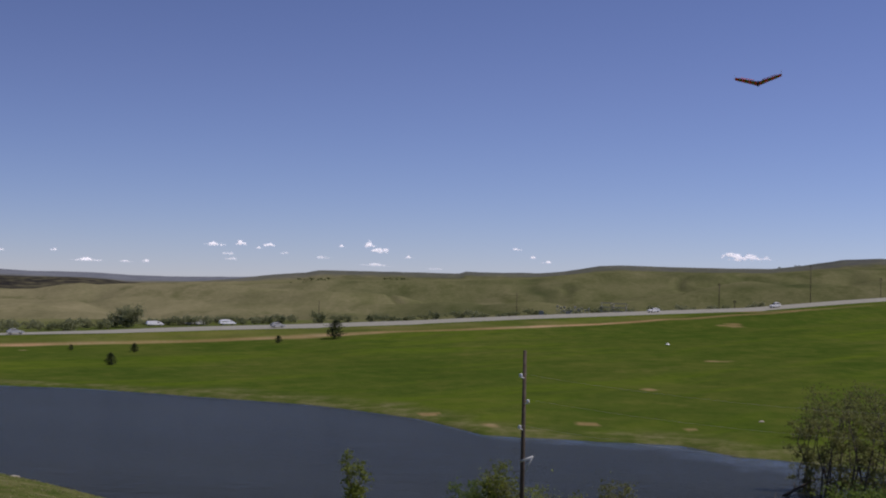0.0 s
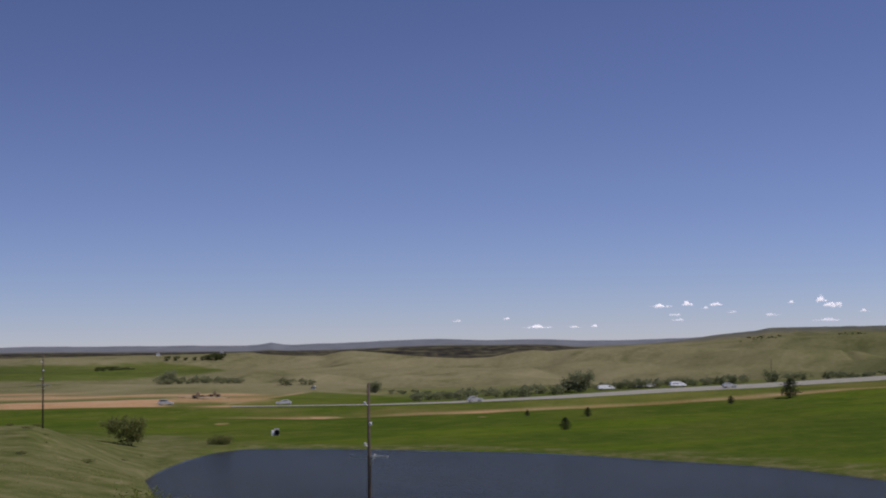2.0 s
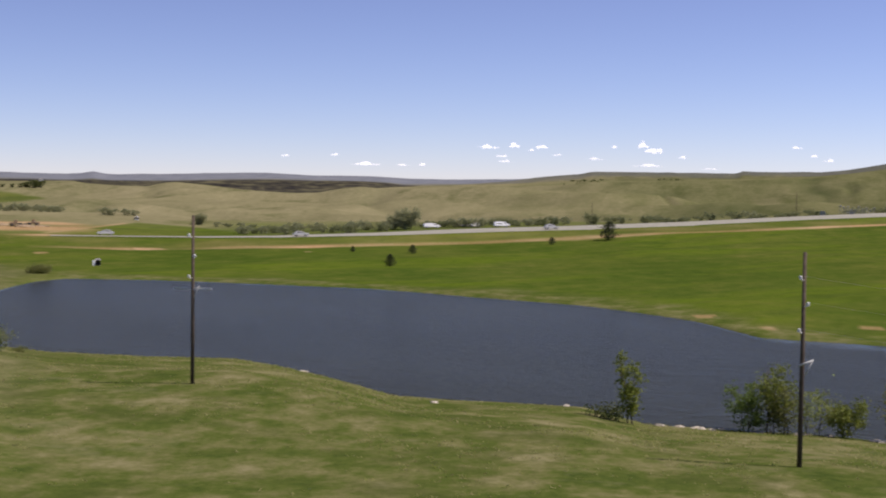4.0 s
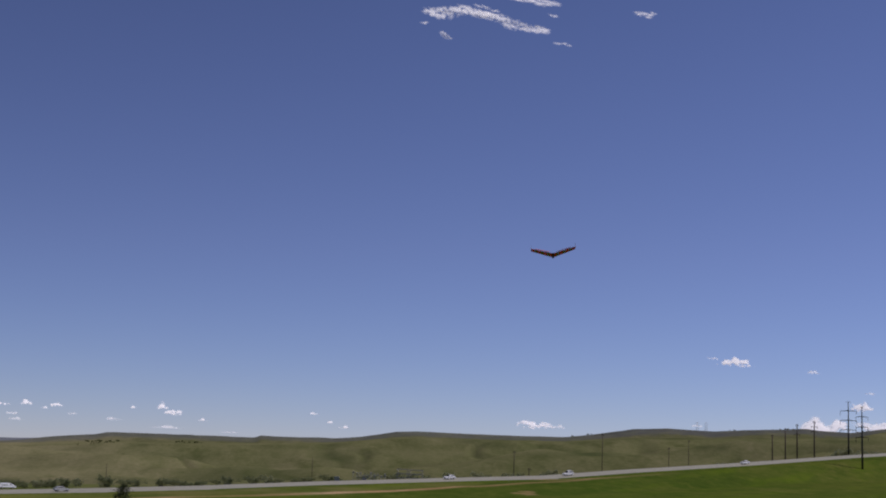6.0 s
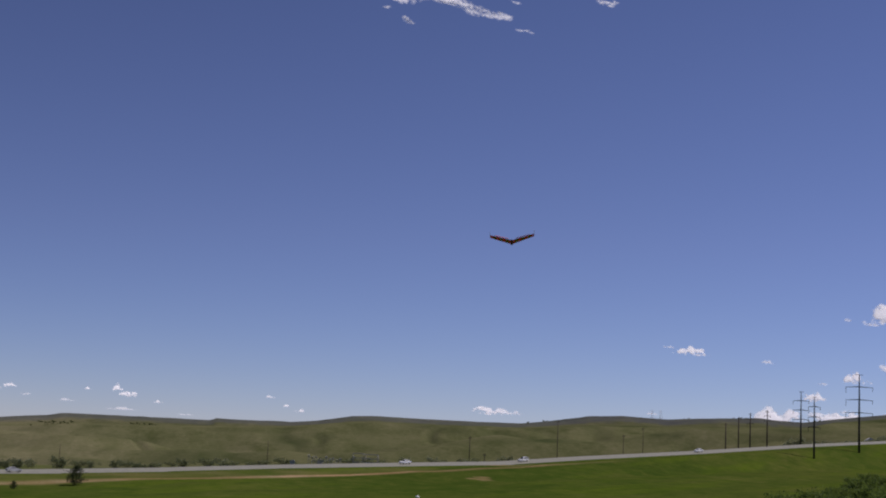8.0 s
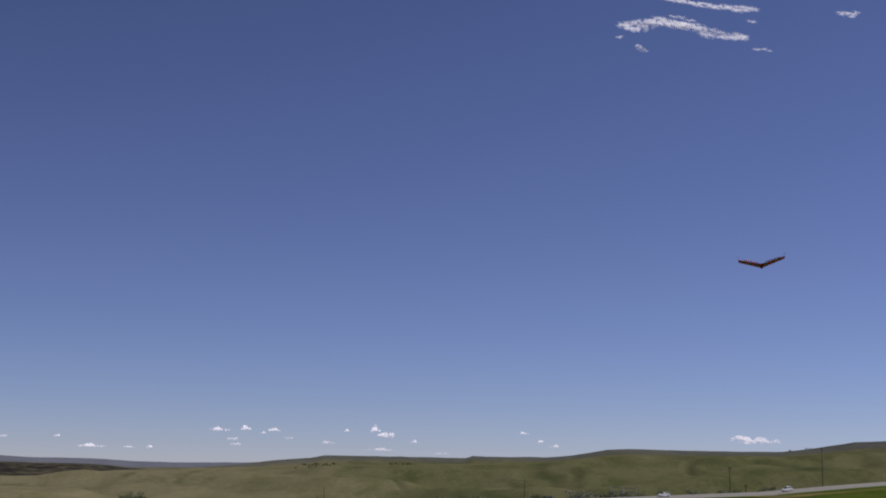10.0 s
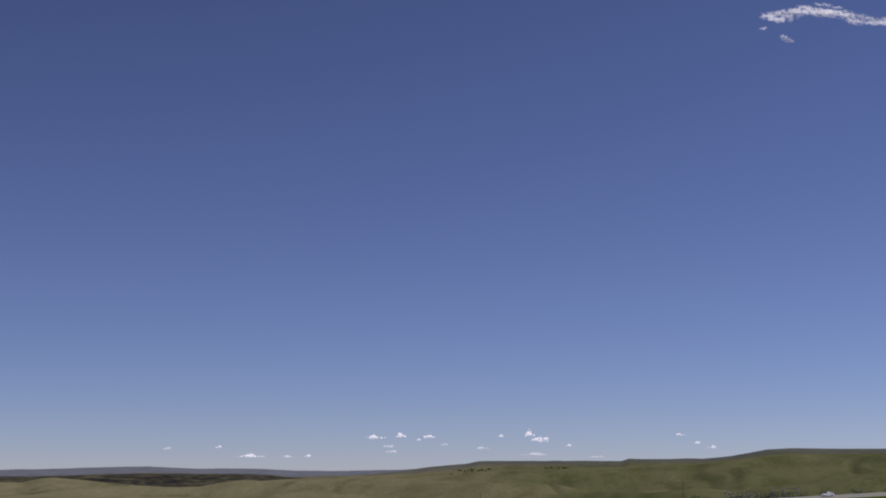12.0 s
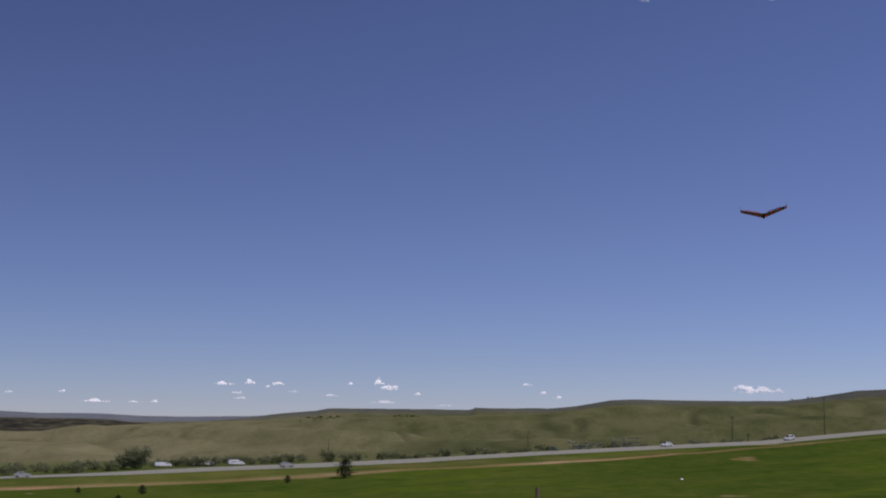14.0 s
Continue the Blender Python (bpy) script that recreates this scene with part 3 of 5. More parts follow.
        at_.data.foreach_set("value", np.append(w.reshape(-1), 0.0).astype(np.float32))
    me.materials.append(M_GROUND)
    return tagged(new("ground", me), "rolling prairie of green meadow, tan grass hills and bare earth", "ground", kind="structure")


ground = build_ground()


def strip(name, points, material, thickness=0.0):
    """A flat band along pairs of points, as one mesh."""
    bm = bmesh.new()
    prev = None
    for l, r in points:
        cur = (bm.verts.new(l), bm.verts.new(r))
        if prev:
            bm.faces.new((prev[0], prev[1], cur[1], cur[0]))
        prev = cur
    bm.normal_update()
    me = bpy.data.meshes.new(name)
    bm.to_mesh(me)
    bm.free()
    me.materials.append(material)
    return new(name, me)


def road_frame(a):
    """Centre of the road at bearing a, the way along it to the right and the way across it."""
    d = float(road_distance(a))
    z = float(rise(keyed(ROAD_EL, a), d))
    t = radians(ROAD_BEARING)
    return Vector((-d * math.sin(radians(a)), d * math.cos(radians(a)), z)), Vector((math.cos(t), math.sin(t), 0)), Vector((-math.sin(t), math.cos(t), 0))


def build_lake():
    az = np.arange(-40, 41, 0.5)
    dn, df = keyed(NEAR_SHORE, az), keyed(FAR_SHORE, az)
    rows = [dn - 25, dn, dn + 0.3 * (df - dn), dn + 0.6 * (df - dn)] + [df - k for k in range(14, -1, -1)] + [df + 4, df + 30]
    D, A = np.maximum.accumulate(np.stack(rows), axis=0), np.broadcast_to(az, (len(rows), len(az)))
    X, Y = -D * np.sin(np.radians(A)), D * np.cos(np.radians(A))
    reach = np.interp(A, [-24, -16, -8, -3, 2, 12, 16, 40], [15, 13, 7, 3.5, 1.5, 1.5, 2.5, 2.5])
    calm = np.clip(1.15 - (df - D) / reach + 0.35 * wave(X, Y, 6, 61) + 0.35 * wave(X, Y, 2.5, 62), 0, 1)
    k = len(az)
    faces = [(r * k + c, r * k + c + 1, (r + 1) * k + c + 1, (r + 1) * k + c) for r in range(len(rows) - 1) for c in range(k - 1)]
    me = bpy.data.meshes.new("lake")
    me.from_pydata(np.stack([X, Y, np.full(X.shape, LAKE_Z)], -1).reshape(-1, 3).tolist(), [], [f[::-1] for f in faces])
    me.attributes.new("calm", "FLOAT", "POINT").data.foreach_set("value", calm.reshape(-1).astype(np.float32))
    me.materials.append(M_WATER)
    return tagged(new("lake", me), "dark slate-blue lake with small wind ripples", "lake", kind="structure")


lake = build_lake()

road_points = []
for a in np.arange(-58, 28.2, 0.25):
    c, along, across = road_frame(a)
    wide = 9.2 - 5.8 * float(np.clip((a - 12) / 12, 0, 1))
    up = Vector((0, 0, wide * float(road_bank(a))))
    c.z += 0.12
    road_points.append((c + across * wide + up, c - across * wide - up))
road = tagged(strip("road", road_points, M_ASPHALT), "pale grey highway with wide shoulders crossing the prairie", "road", kind="structure")


# ---- building helpers ----
def mesh_of(name, bm, material):
    me = bpy.data.meshes.new(name)
    bm.normal_update()
    bm.to_mesh(me)
    bm.free()
    for m in (material if isinstance(material, (list, tuple)) else [material]):
        me.materials.append(m)
    return me


def part(name, bm, material, parent, label=""):
    """One mesh under a thing or under a part."""
    ob = new(name, mesh_of(name, bm, material))
    ob.parent = parent
    return tagged(ob, label)


def thing(name, label, category, group="", kind=""):
    return tagged(new(name), label, category, group, kind)


def settle(ob, a, d, turn=0.0, sink=0.05):
    """Stand a thing on the ground at bearing a and distance d, turned by degrees about the vertical."""
    p = at(a, d)
    ob.matrix_basis = pose(p.x, p.y, p.z - sink, 0, 0, turn)
    return ob


def on_slope(a, el, nearest=60.0, farthest=1600.0):
    """The distance at which the ground first rises to the elevation el along bearing a."""
    d = np.arange(nearest, farthest, 1.0)
    e = np.degrees(np.arctan2(land(np.full(d.shape, float(a)), d), d))
    hit = np.nonzero(e >= el)[0]
    return float(d[hit[0]]) if len(hit) else farthest


def box(bm, x0, x1, y0, y1, z0, z1, bevel=0.0, index=0):
    r = bmesh.ops.create_cube(bm, size=1.0, matrix=Matrix.LocRotScale(((x0 + x1) / 2, (y0 + y1) / 2, (z0 + z1) / 2), None, (x1 - x0, y1 - y0, z1 - z0)))
    faces = list({f for v in r["verts"] for f in v.link_faces})
    for f in faces:
        f.material_index = index
    if bevel:
        edges = list({e for v in r["verts"] for e in v.link_edges})
        bmesh.ops.bevel(bm, geom=edges, offset=bevel, segments=2, affect="EDGES")
    return bm


def tube(bm, points, radii, sides=8, cap=True):
    """A tapered tube through points."""
    rings = []
    for i, p in enumerate(points):
        p = Vector(p)
        q = Vector(points[min(i + 1, len(points) - 1)]) - Vector(points[max(i - 1, 0)])
        m = q.to_track_quat("Z", "Y").to_matrix()
        rings.append([bm.verts.new(p + m @ Vector((math.cos(k * 2 * math.pi / sides), math.sin(k * 2 * math.pi / sides), 0)) * radii[i]) for k in range(sides)])
    for r0, r1 in zip(rings, rings[1:]):
        for k in range(sides):
            f = bm.faces.new((r0[k], r0[(k + 1) % sides], r1[(k + 1) % sides], r1[k]))
            f.smooth = True
    if cap:
        bm.faces.new(list(reversed(rings[0])))
        bm.faces.new(rings[-1])
    return bm


def lathe(bm, profile, sides=12, matrix=Matrix.Identity(4)):
    """A turned solid about z from (radius, height) pairs."""
    rings = [[bm.verts.new(matrix @ Vector((r * math.cos(k * 2 * math.pi / sides), r * math.sin(k * 2 * math.pi / sides), z))) for k in range(sides)] for r, z in profile]
    for r0, r1 in zip(rings, rings[1:]):
        for k in range(sides):
            bm.faces.new((r0[k], r0[(k + 1) % sides], r1[(k + 1) % sides], r1[k])).smooth = True
    bm.faces.new(list(reversed(rings[0])))
    bm.faces.new(rings[-1])
    return bm


# ---- plants ----
def leaf_mesh(name, centres, size, material, rng, droop=0.3):
    """Many small bent leaves as one mesh: each a pair of quads folded along the middle."""
    n = len(centres)
    c = np.asarray(centres, float)
    d = rng.normal(size=(n, 3))
    d[:, 2] -= droop
    d /= np.linalg.norm(d, axis=1)[:, None]
    u = np.cross(d, rng.normal(size=(n, 3)))
    u /= np.linalg.norm(u, axis=1)[:, None] + 1e-9
    w = np.cross(d, u)
    s = size * rng.uniform(0.6, 1.4, n)[:, None]
    a = c - d * s
    tip = c + d * s
    left = c + u * s * 0.55 + w * s * 0.2
    right = c - u * s * 0.55 + w * s * 0.2
    verts = np.stack([a, left, tip, right], 1).reshape(-1, 3)
    faces = [(4 * i, 4 * i + 1, 4 * i + 2) for i in range(n)] + [(4 * i, 4 * i + 2, 4 * i + 3) for i in range(n)]
    me = bpy.data.meshes.new(name)
    me.from_pydata(verts.tolist(), [], faces)
    me.materials.append(material)
    return me


def broadleaf(height, spread, leaf, label, seed, stems=1, leaves=1500, size=0.16, clumps=26, low=0.25, name="tree", category="tree", loose=0.32, group=""):
    """A tree or shrub: tapered stems with limbs and an uneven crown of small leaves."""
    rng = np.random.RandomState(seed)
    root = thing(name, label, category, group)
    bm = bmesh.new()
    tips = []
    for s in range(stems):
        lean = rng.normal(size=2) * spread * (0.16 if stems == 1 else 0.36)
        foot = rng.normal(size=2) * (0.0 if stems == 1 else spread * 0.14)
        h = height * rng.uniform(0.72, 0.95)
        r = height * 0.022 * (1.0 if stems == 1 else 0.42)
        trunk = [Vector((foot[0] + lean[0] * t ** 1.4, foot[1] + lean[1] * t ** 1.4, h * t - 0.15)) + Vector(rng.normal(size=3).tolist()) * 0.02 * height * (t > 0) for t in (0, 0.25, 0.5, 0.75, 1)]
        tube(bm, trunk, [r * q for q in (1.25, 0.95, 0.7, 0.45, 0.15)], 7)
        for k in range(max(4, clumps // stems)):
            t = rng.uniform(low, 1.0)
            i = min(int(t * 4), 3)
            p = trunk[i].lerp(trunk[i + 1], t * 4 - i)
            ang = rng.uniform(0, 6.283)
            reach = spread * 0.5 * (0.35 + 0.65 * math.sin(math.pi * min(1, (t - low * 0.6) * 1.1))) * rng.uniform(0.5, 1.15)
            e = p + Vector((math.cos(ang) * reach, math.sin(ang) * reach, reach * rng.uniform(0.1, 0.8)))
            e.z = min(e.z, height * 1.02)
            m = p.lerp(e, 0.5) + Vector((0, 0, -0.08 * reach))
            tube(bm, [p, m, e], [r * 0.38, r * 0.24, r * 0.08], 4, False)
            tips.append(e)
    part("trunk", bm, M_BARK, root)
    tips = np.array([list(p) for p in tips])
    w = rng.uniform(0.2, 1.0, len(tips))
    pick = rng.choice(len(tips), leaves, p=w / w.sum())
    c = tips[pick] + rng.normal(size=(leaves, 3)) * np.array([1, 1, 0.8]) * loose * spread * 0.5 * rng.uniform(0.4, 1.0, (leaves, 1))
    c[:, 2] = np.maximum(c[:, 2], 0.04 * height)
    crown = new("crown", leaf_mesh("crown", c, size, leaf, rng))
    crown.parent = root
    return root


def conifer(height, spread, label, seed, name="pine_tree"):
    rng = np.random.RandomState(seed)
    root = thing(name, label, "tree", "pines on the meadow")
    bm = bmesh.new()
    tube(bm, [(0, 0, -0.15), (0.02 * height, 0, height * 0.5), (0, 0.01 * height, height * 0.98)], [height * 0.03, height * 0.02, height * 0.004], 7)
    pts = []
    for z in np.linspace(0.10, 0.97, 15):
        reach = spread * 0.5 * min(1.0, 0.5 + 1.6 * z) * (1 - z) ** 0.45 * rng.uniform(0.8, 1.2)
        for k in range(6):
            ang = rng.uniform(0, 6.283)
            L = reach * rng.uniform(0.55, 1.15)
            e = Vector((math.cos(ang) * L, math.sin(ang) * L, z * height + 0.12 * L))
            tube(bm, [(0, 0, z * height), e], [height * 0.006, height * 0.002], 4, False)
            for q in np.linspace(0.25, 1.0, 5):
                pts.append(Vector((0, 0, z * height)).lerp(e, q))
    part("trunk", bm, M_BARK, root)
    pts = np.array([list(p) for p in pts])
    c = pts[rng.choice(len(pts), 1700)] + rng.normal(size=(1700, 3)) * 0.045 * height
    crown = new("crown", leaf_mesh("crown", c, 0.035 * height, M_NEEDLE, rng, 0.0))
    crown.parent = root
    return root


# pines standing in the meadow
settle(conifer(4.9, 7.6, "dark green pine tree beside the dirt track", 11), 5.0, on_slope(5.0, -2.27), 0)
small_pine = conifer(2.5, 3.6, "small dark pine tree on the green meadow", 12)
settle(small_pine, 14.15, on_slope(14.15, -3.52), 0)
for a, el, k, turn in ((13.2, -2.97, 0.85, 70), (15.7, -2.92, 0.55, 160), (7.35, -2.50, 0.80, 250)):
    p = at(a, on_slope(a, el))
    copy_thing(small_pine, pose(p.x, p.y, p.z - 0.05, 0, 0, turn)).scale = (k, k, k)

# trees on the near bank of the lake
settle(broadleaf(5.9, 1.35, M_LEAF, "slender young willow with thin foliage on the grassy bank", 21, 2, 1100, 0.13, 36, 0.15, loose=0.5), 3.95, 99.0)
bank_shrubs = [(-0.75, -9.95, 3.7, 2.0, M_LEAF_GREEN, 22, 3), (-1.95, -9.9, 6.1, 2.4, M_LEAF, 23, 4), (-2.6, -9.9, 4.2, 2.0, M_LEAF_OLIVE, 33, 3), (-3.5, -9.85, 3.0, 3.2, M_LEAF_PALE, 24, 5),
               (-4.75, -9.9, 2.8, 1.8, M_LEAF, 25, 3), (-6.9, -10.05, 4.6, 2.2, M_LEAF_OLIVE, 26, 4), (-7.9, -10.3, 1.7, 2.6, M_LEAF_OLIVE, 27, 5)]
for a, el, h, w, leaf, seed, stems in bank_shrubs:
    d = float(keyed(NEAR_SHORE, a)) - 1.5
    settle(broadleaf(h, w, leaf, "leafy willow shrub at the water's edge on the near bank", seed, stems, 1000 if leaf in (M_LEAF_PALE, M_LEAF_OLIVE) else 1900, 0.105, 46, 0.12, "shrub", "shrub", 0.38, "shrubs on the near bank"), a, d)
# flat dark leaves added where the willow's shadow falls, standing in for it
settle(broadleaf(0.55, 2.9, M_LEAF_DARK, "low flat dark leaves standing in for the young willow's shadow", 28, 6, 700, 0.10, 24, 0.1, "shrub", "shrub"), 4.7, 99.5)

# half-drowned willows where the lake meets the meadow
drowned = [(-14.5, 131, 11.0, 2.6, 41), (-15.2, 127, 11.5, 3.2, 42), (-15.9, 130, 11.0, 3.2, 43), (-16.5, 126, 12.9, 3.4, 44), (-17.3, 128, 12.0, 3.6, 45), (-18.2, 124, 12.4, 4.0, 46), (-19.2, 127, 12.2, 4.2, 47), (-20.4, 126, 12.2, 4.4, 48)]
for a, d, h, w, seed in drowned:
    t = broadleaf(h, w, M_LEAF_OLIVE, "sparse half-bare willow standing in shallow lake water", seed, 4, 1700, 0.12, 34, 0.22, "willow_tree", "tree", 0.26, "drowned willows")
    p = at(a, d)
    t.matrix_basis = pose(p.x, p.y, min(p.z, LAKE_Z) - 0.1, 0, 0, seed * 50)
# brown budding willows on the bank behind them
for a, d, h, w, seed in ((-14.6, 172, 4.2, 3.2, 141), (-15.7, 178, 6.4, 3.4, 142), (-16.5, 182, 5.2, 3.8, 143), (-17.4, 176, 6.6, 4.0, 144), (-18.3, 184, 5.6, 4.4, 145), (-19.2, 178, 6.8, 4.2, 146), (-20.3, 182, 6.2, 4.6, 147), (-21.5, 180, 6.6, 4.6, 148)):
    settle(broadleaf(h, w, M_LEAF_BUD, "brownish budding willow on the bank behind the lake", seed, 5, 900, 0.13, 56, 0.15, "willow_tree", "tree", 0.45, "bank willows"), a, d, seed * 40)
for a, d, h, w, seed in ((-15.6, 110, 3.2, 3.4, 51), (-16.7, 107, 4.2, 4.0, 52), (-17.9, 105, 4.4, 4.2, 53), (-16.3, 103, 2.4, 3.2, 54)):
    t = broadleaf(h, w, M_LEAF_GREEN, "bright green bushy willow at the lake shore", seed, 5, 2300, 0.14, 40, 0.1, "shrub", "shrub", group="shore shrubs")
    p = at(a, d)
    t.matrix_basis = pose(p.x, p.y, min(p.z, LAKE_Z) - 0.1, 0, 0, seed * 50)
t = broadleaf(1.4, 2.4, M_LEAF_GREY, "grey leafless bush drowned in the lake", 55, 9, 900, 0.07, 40, 0.1, "shrub", "shrub")
p = at(-11.4, 112)
t.matrix_basis = pose(p.x, p.y, LAKE_Z - 0.2, 0, 0, 0)


def driftwood(points, r):
    root = thing("driftwood", "dark dead branch lying in the shallow water", "driftwood")
    bm = bmesh.new()
    tube(bm, points, [r * q for q in np.linspace(1, 0.3, len(points))], 7)
    part("branch", bm, M_BARK, root)
    bm = bmesh.new()
    tube(bm, [points[1], (points[1][0] + 0.4, points[1][1] + 0.9, points[1][2] + 0.5)], [r * 0.6, r * 0.2], 6)
    part("twig", bm, M_BARK, root)
    return root


p = at(-13.6, 127)
driftwood([(0, 0, -0.1), (1.3, 0.2, 0.5), (2.6, 0.2, 1.1), (3.6, 0.1, 1.5)], 0.16).matrix_basis = pose(p.x, p.y, LAKE_Z, 0, 0, 15)
p = at(-13.3, 124)
driftwood([(-1.5, 0, -0.05), (0, 0.1, 0.06), (1.2, 0.2, -0.02), (2.2, -0.1, 0.2)], 0.07).matrix_basis = pose(p.x, p.y, LAKE_Z, 0, 0, 5)

# bushes on the left hillside
settle(broadleaf(5.4, 4.2, M_LEAF_OLIVE, "round green bush casting shade on the hillside", 61, 4, 5200, 0.16, 60, 0.15, "shrub", "shrub", 0.3), 32.2, on_slope(32.2, -3.80), 0)
settle(broadleaf(0.9, 3.2, M_LEAF_OLIVE, "low spreading olive shrub near the lake's end", 62, 8, 3600, 0.12, 90, 0.05, "shrub", "shrub"), 28.5, on_slope(28.5, -3.85), 0)
settle(broadleaf(1.7, 2.0, M_LEAF_DULL, "pale greyish budding shrub on the near bank", 64, 6, 1200, 0.10, 60, 0.1, "shrub", "shrub"), 30.2, 112, 0)
settle(broadleaf(2.0, 3.0, M_LEAF, "yellow-green shrub on the near bank", 65, 6, 1400, 0.10, 40, 0.1, "shrub", "shrub"), 31.6, 108, 0)

clump = broadleaf(0.9, 2.2, M_LEAF_OLIVE, "low olive sage clump on the dry hillside", 66, 8, 700, 0.11, 50, 0.05, "shrub", "shrub", group="sage clumps on the hillside")
rng = np.random.RandomState(15)
placed = 0
while placed < 20:
    a, d = rng.uniform(28.5, 43), rng.uniform(118, 250)
    if abs(wave(-d * math.sin(radians(a)), d * math.cos(radians(a)), 16, 48)) + 0.2 * rng.rand() < 0.25 or float(land(a, d)) < LAKE_Z + 0.6:
        continue
    k = rng.uniform(0.2, 0.5)
    p = at(a, d)
    m = pose(p.x, p.y, p.z - 0.05, 0, 0, rng.uniform(0, 360))
    if placed:
        copy_thing(clump, m).scale = (k, k, k * rng.uniform(0.6, 1.0))
    else:
        clump.matrix_basis = m
    placed += 1

# willow thicket on the rising meadow to the right
rng = np.random.RandomState(5)
thicket = [broadleaf(4.2, 5.0, M_LEAF_GREEN, "dense green willow bush on the rising meadow", 71, 5, 2200, 0.24, 40, 0.1, "shrub", "shrub", group="willow thicket"),
           broadleaf(3.8, 4.2, M_LEAF_GREEN, "small green willow bush on the rising meadow", 72, 5, 1900, 0.24, 40, 0.1, "shrub", "shrub", group="willow thicket")]
spots = []
while len(spots) < 125:
    a, d = rng.uniform(-33, -22.4), rng.uniform(225, 520)
    if d < 300 + (-23.7 - a) * 62 + rng.normal() * 16 and d < 480 + rng.normal() * 25 and (d < 300 or rng.rand() < 0.6):
        spots.append((a, d))
for i, (a, d) in enumerate(spots):
    src = thicket[i % 2]
    k = rng.uniform(0.5, 1.12)
    if i < 2:
        settle(src, a, d, rng.uniform(0, 360))
    else:
        p = at(a, d)
        copy_thing(src, pose(p.x, p.y, p.z - 0.05, 0, 0, rng.uniform(0, 360))).scale = (k, k, k * rng.uniform(0.8, 1.15))

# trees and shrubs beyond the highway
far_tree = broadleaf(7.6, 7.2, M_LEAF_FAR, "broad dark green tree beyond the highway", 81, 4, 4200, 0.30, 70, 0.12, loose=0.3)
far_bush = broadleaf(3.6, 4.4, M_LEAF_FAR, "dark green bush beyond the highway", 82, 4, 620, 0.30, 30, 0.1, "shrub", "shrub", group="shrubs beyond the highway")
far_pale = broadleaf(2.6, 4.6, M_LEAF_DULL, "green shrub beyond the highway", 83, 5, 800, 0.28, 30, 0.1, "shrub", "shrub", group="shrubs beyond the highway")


def beyond(a, extra):
    return float(road_distance(a) + road_half(a)) + extra


far_spots = [(far_tree, 13.35, 75, 1.0), (far_tree, 13.95, 80, 0.6), (far_pale, 5.62, 85, 1.25), (far_tree, 21.95, 165, 0.62), (far_bush, 21.3, 150, 0.5), (far_pale, 20.9, 145, 0.5), (far_bush, 20.4, 140, 0.55), (far_pale, 19.9, 130, 0.5)]
for a in np.arange(6.9, 12.9, 0.27):
    far_spots.append((far_bush if rng.rand() < 0.7 else far_pale, a + rng.uniform(-0.1, 0.1), rng.uniform(75, 100), rng.uniform(0.55, 1.0) if 6.8 < a < 11.6 else rng.uniform(0.4, 0.75)))
for a in np.arange(14.2, 20.6, 0.33):
    far_spots.append((far_bush if rng.rand() < 0.6 else far_pale, a + rng.uniform(-0.15, 0.15), rng.uniform(45, 80), rng.uniform(0.45, 0.95)))
for a in np.arange(-12.5, 5.0, 0.62):
    far_spots.append((far_bush if rng.rand() < 0.4 else far_pale, a + rng.uniform(-0.3, 0.3), rng.uniform(45, 100), rng.uniform(0.55, 1.05)))
for a in np.arange(27.6, 31.0, 0.22):
    far_spots.append((far_bush, a + rng.uniform(-0.1, 0.1), rng.uniform(230, 260), rng.uniform(0.65, 1.0)))
far_spots += [(far_tree, 30.6, 240, 0.8), (far_bush, 25.9, 220, 0.9), (far_bush, 25.5, 220, 0.8), (far_bush, 25.1, 225, 0.8), (far_bush, 24.7, 225, 0.7)]
for a in np.arange(-29.5, -23.6, 0.2):
    far_spots.append((far_bush, a + rng.uniform(-0.15, 0.15), rng.uniform(14, 45), rng.uniform(0.7, 1.5)))
for a in (-16.2, -17.8, -19.4, -21.2, -13.9, -12.2, -11.6):
    far_spots.append((far_bush, a, rng.uniform(120, 240), rng.uniform(0.7, 1.2)))
used = set()
for src, a, extra, k in far_spots:
    p = at(a, beyond(a, extra))
    m = pose(p.x, p.y, p.z - 0.1, 0, 0, rng.uniform(0, 360))
    if src.name in used:
        copy_thing(src, m).scale = (k, k, k)
    else:
        used.add(src.name)
        src.matrix_basis = m
        src.scale = (k, k, k)


# ---- utility poles and wires ----
def insulator(bm, x, z, side):
    lathe(bm, [(0.03, 0), (0.10, 0.03), (0.06, 0.07), (0.105, 0.1), (0.06, 0.14), (0.09, 0.17), (0.02, 0.2)], 10, Matrix.Translation((x + side * 0.2, -0.2, z)))
    tube(bm, [(x, -0.05, z - 0.05), (x + side * 0.2, -0.2, z)], [0.03, 0.025], 6)
    return bm


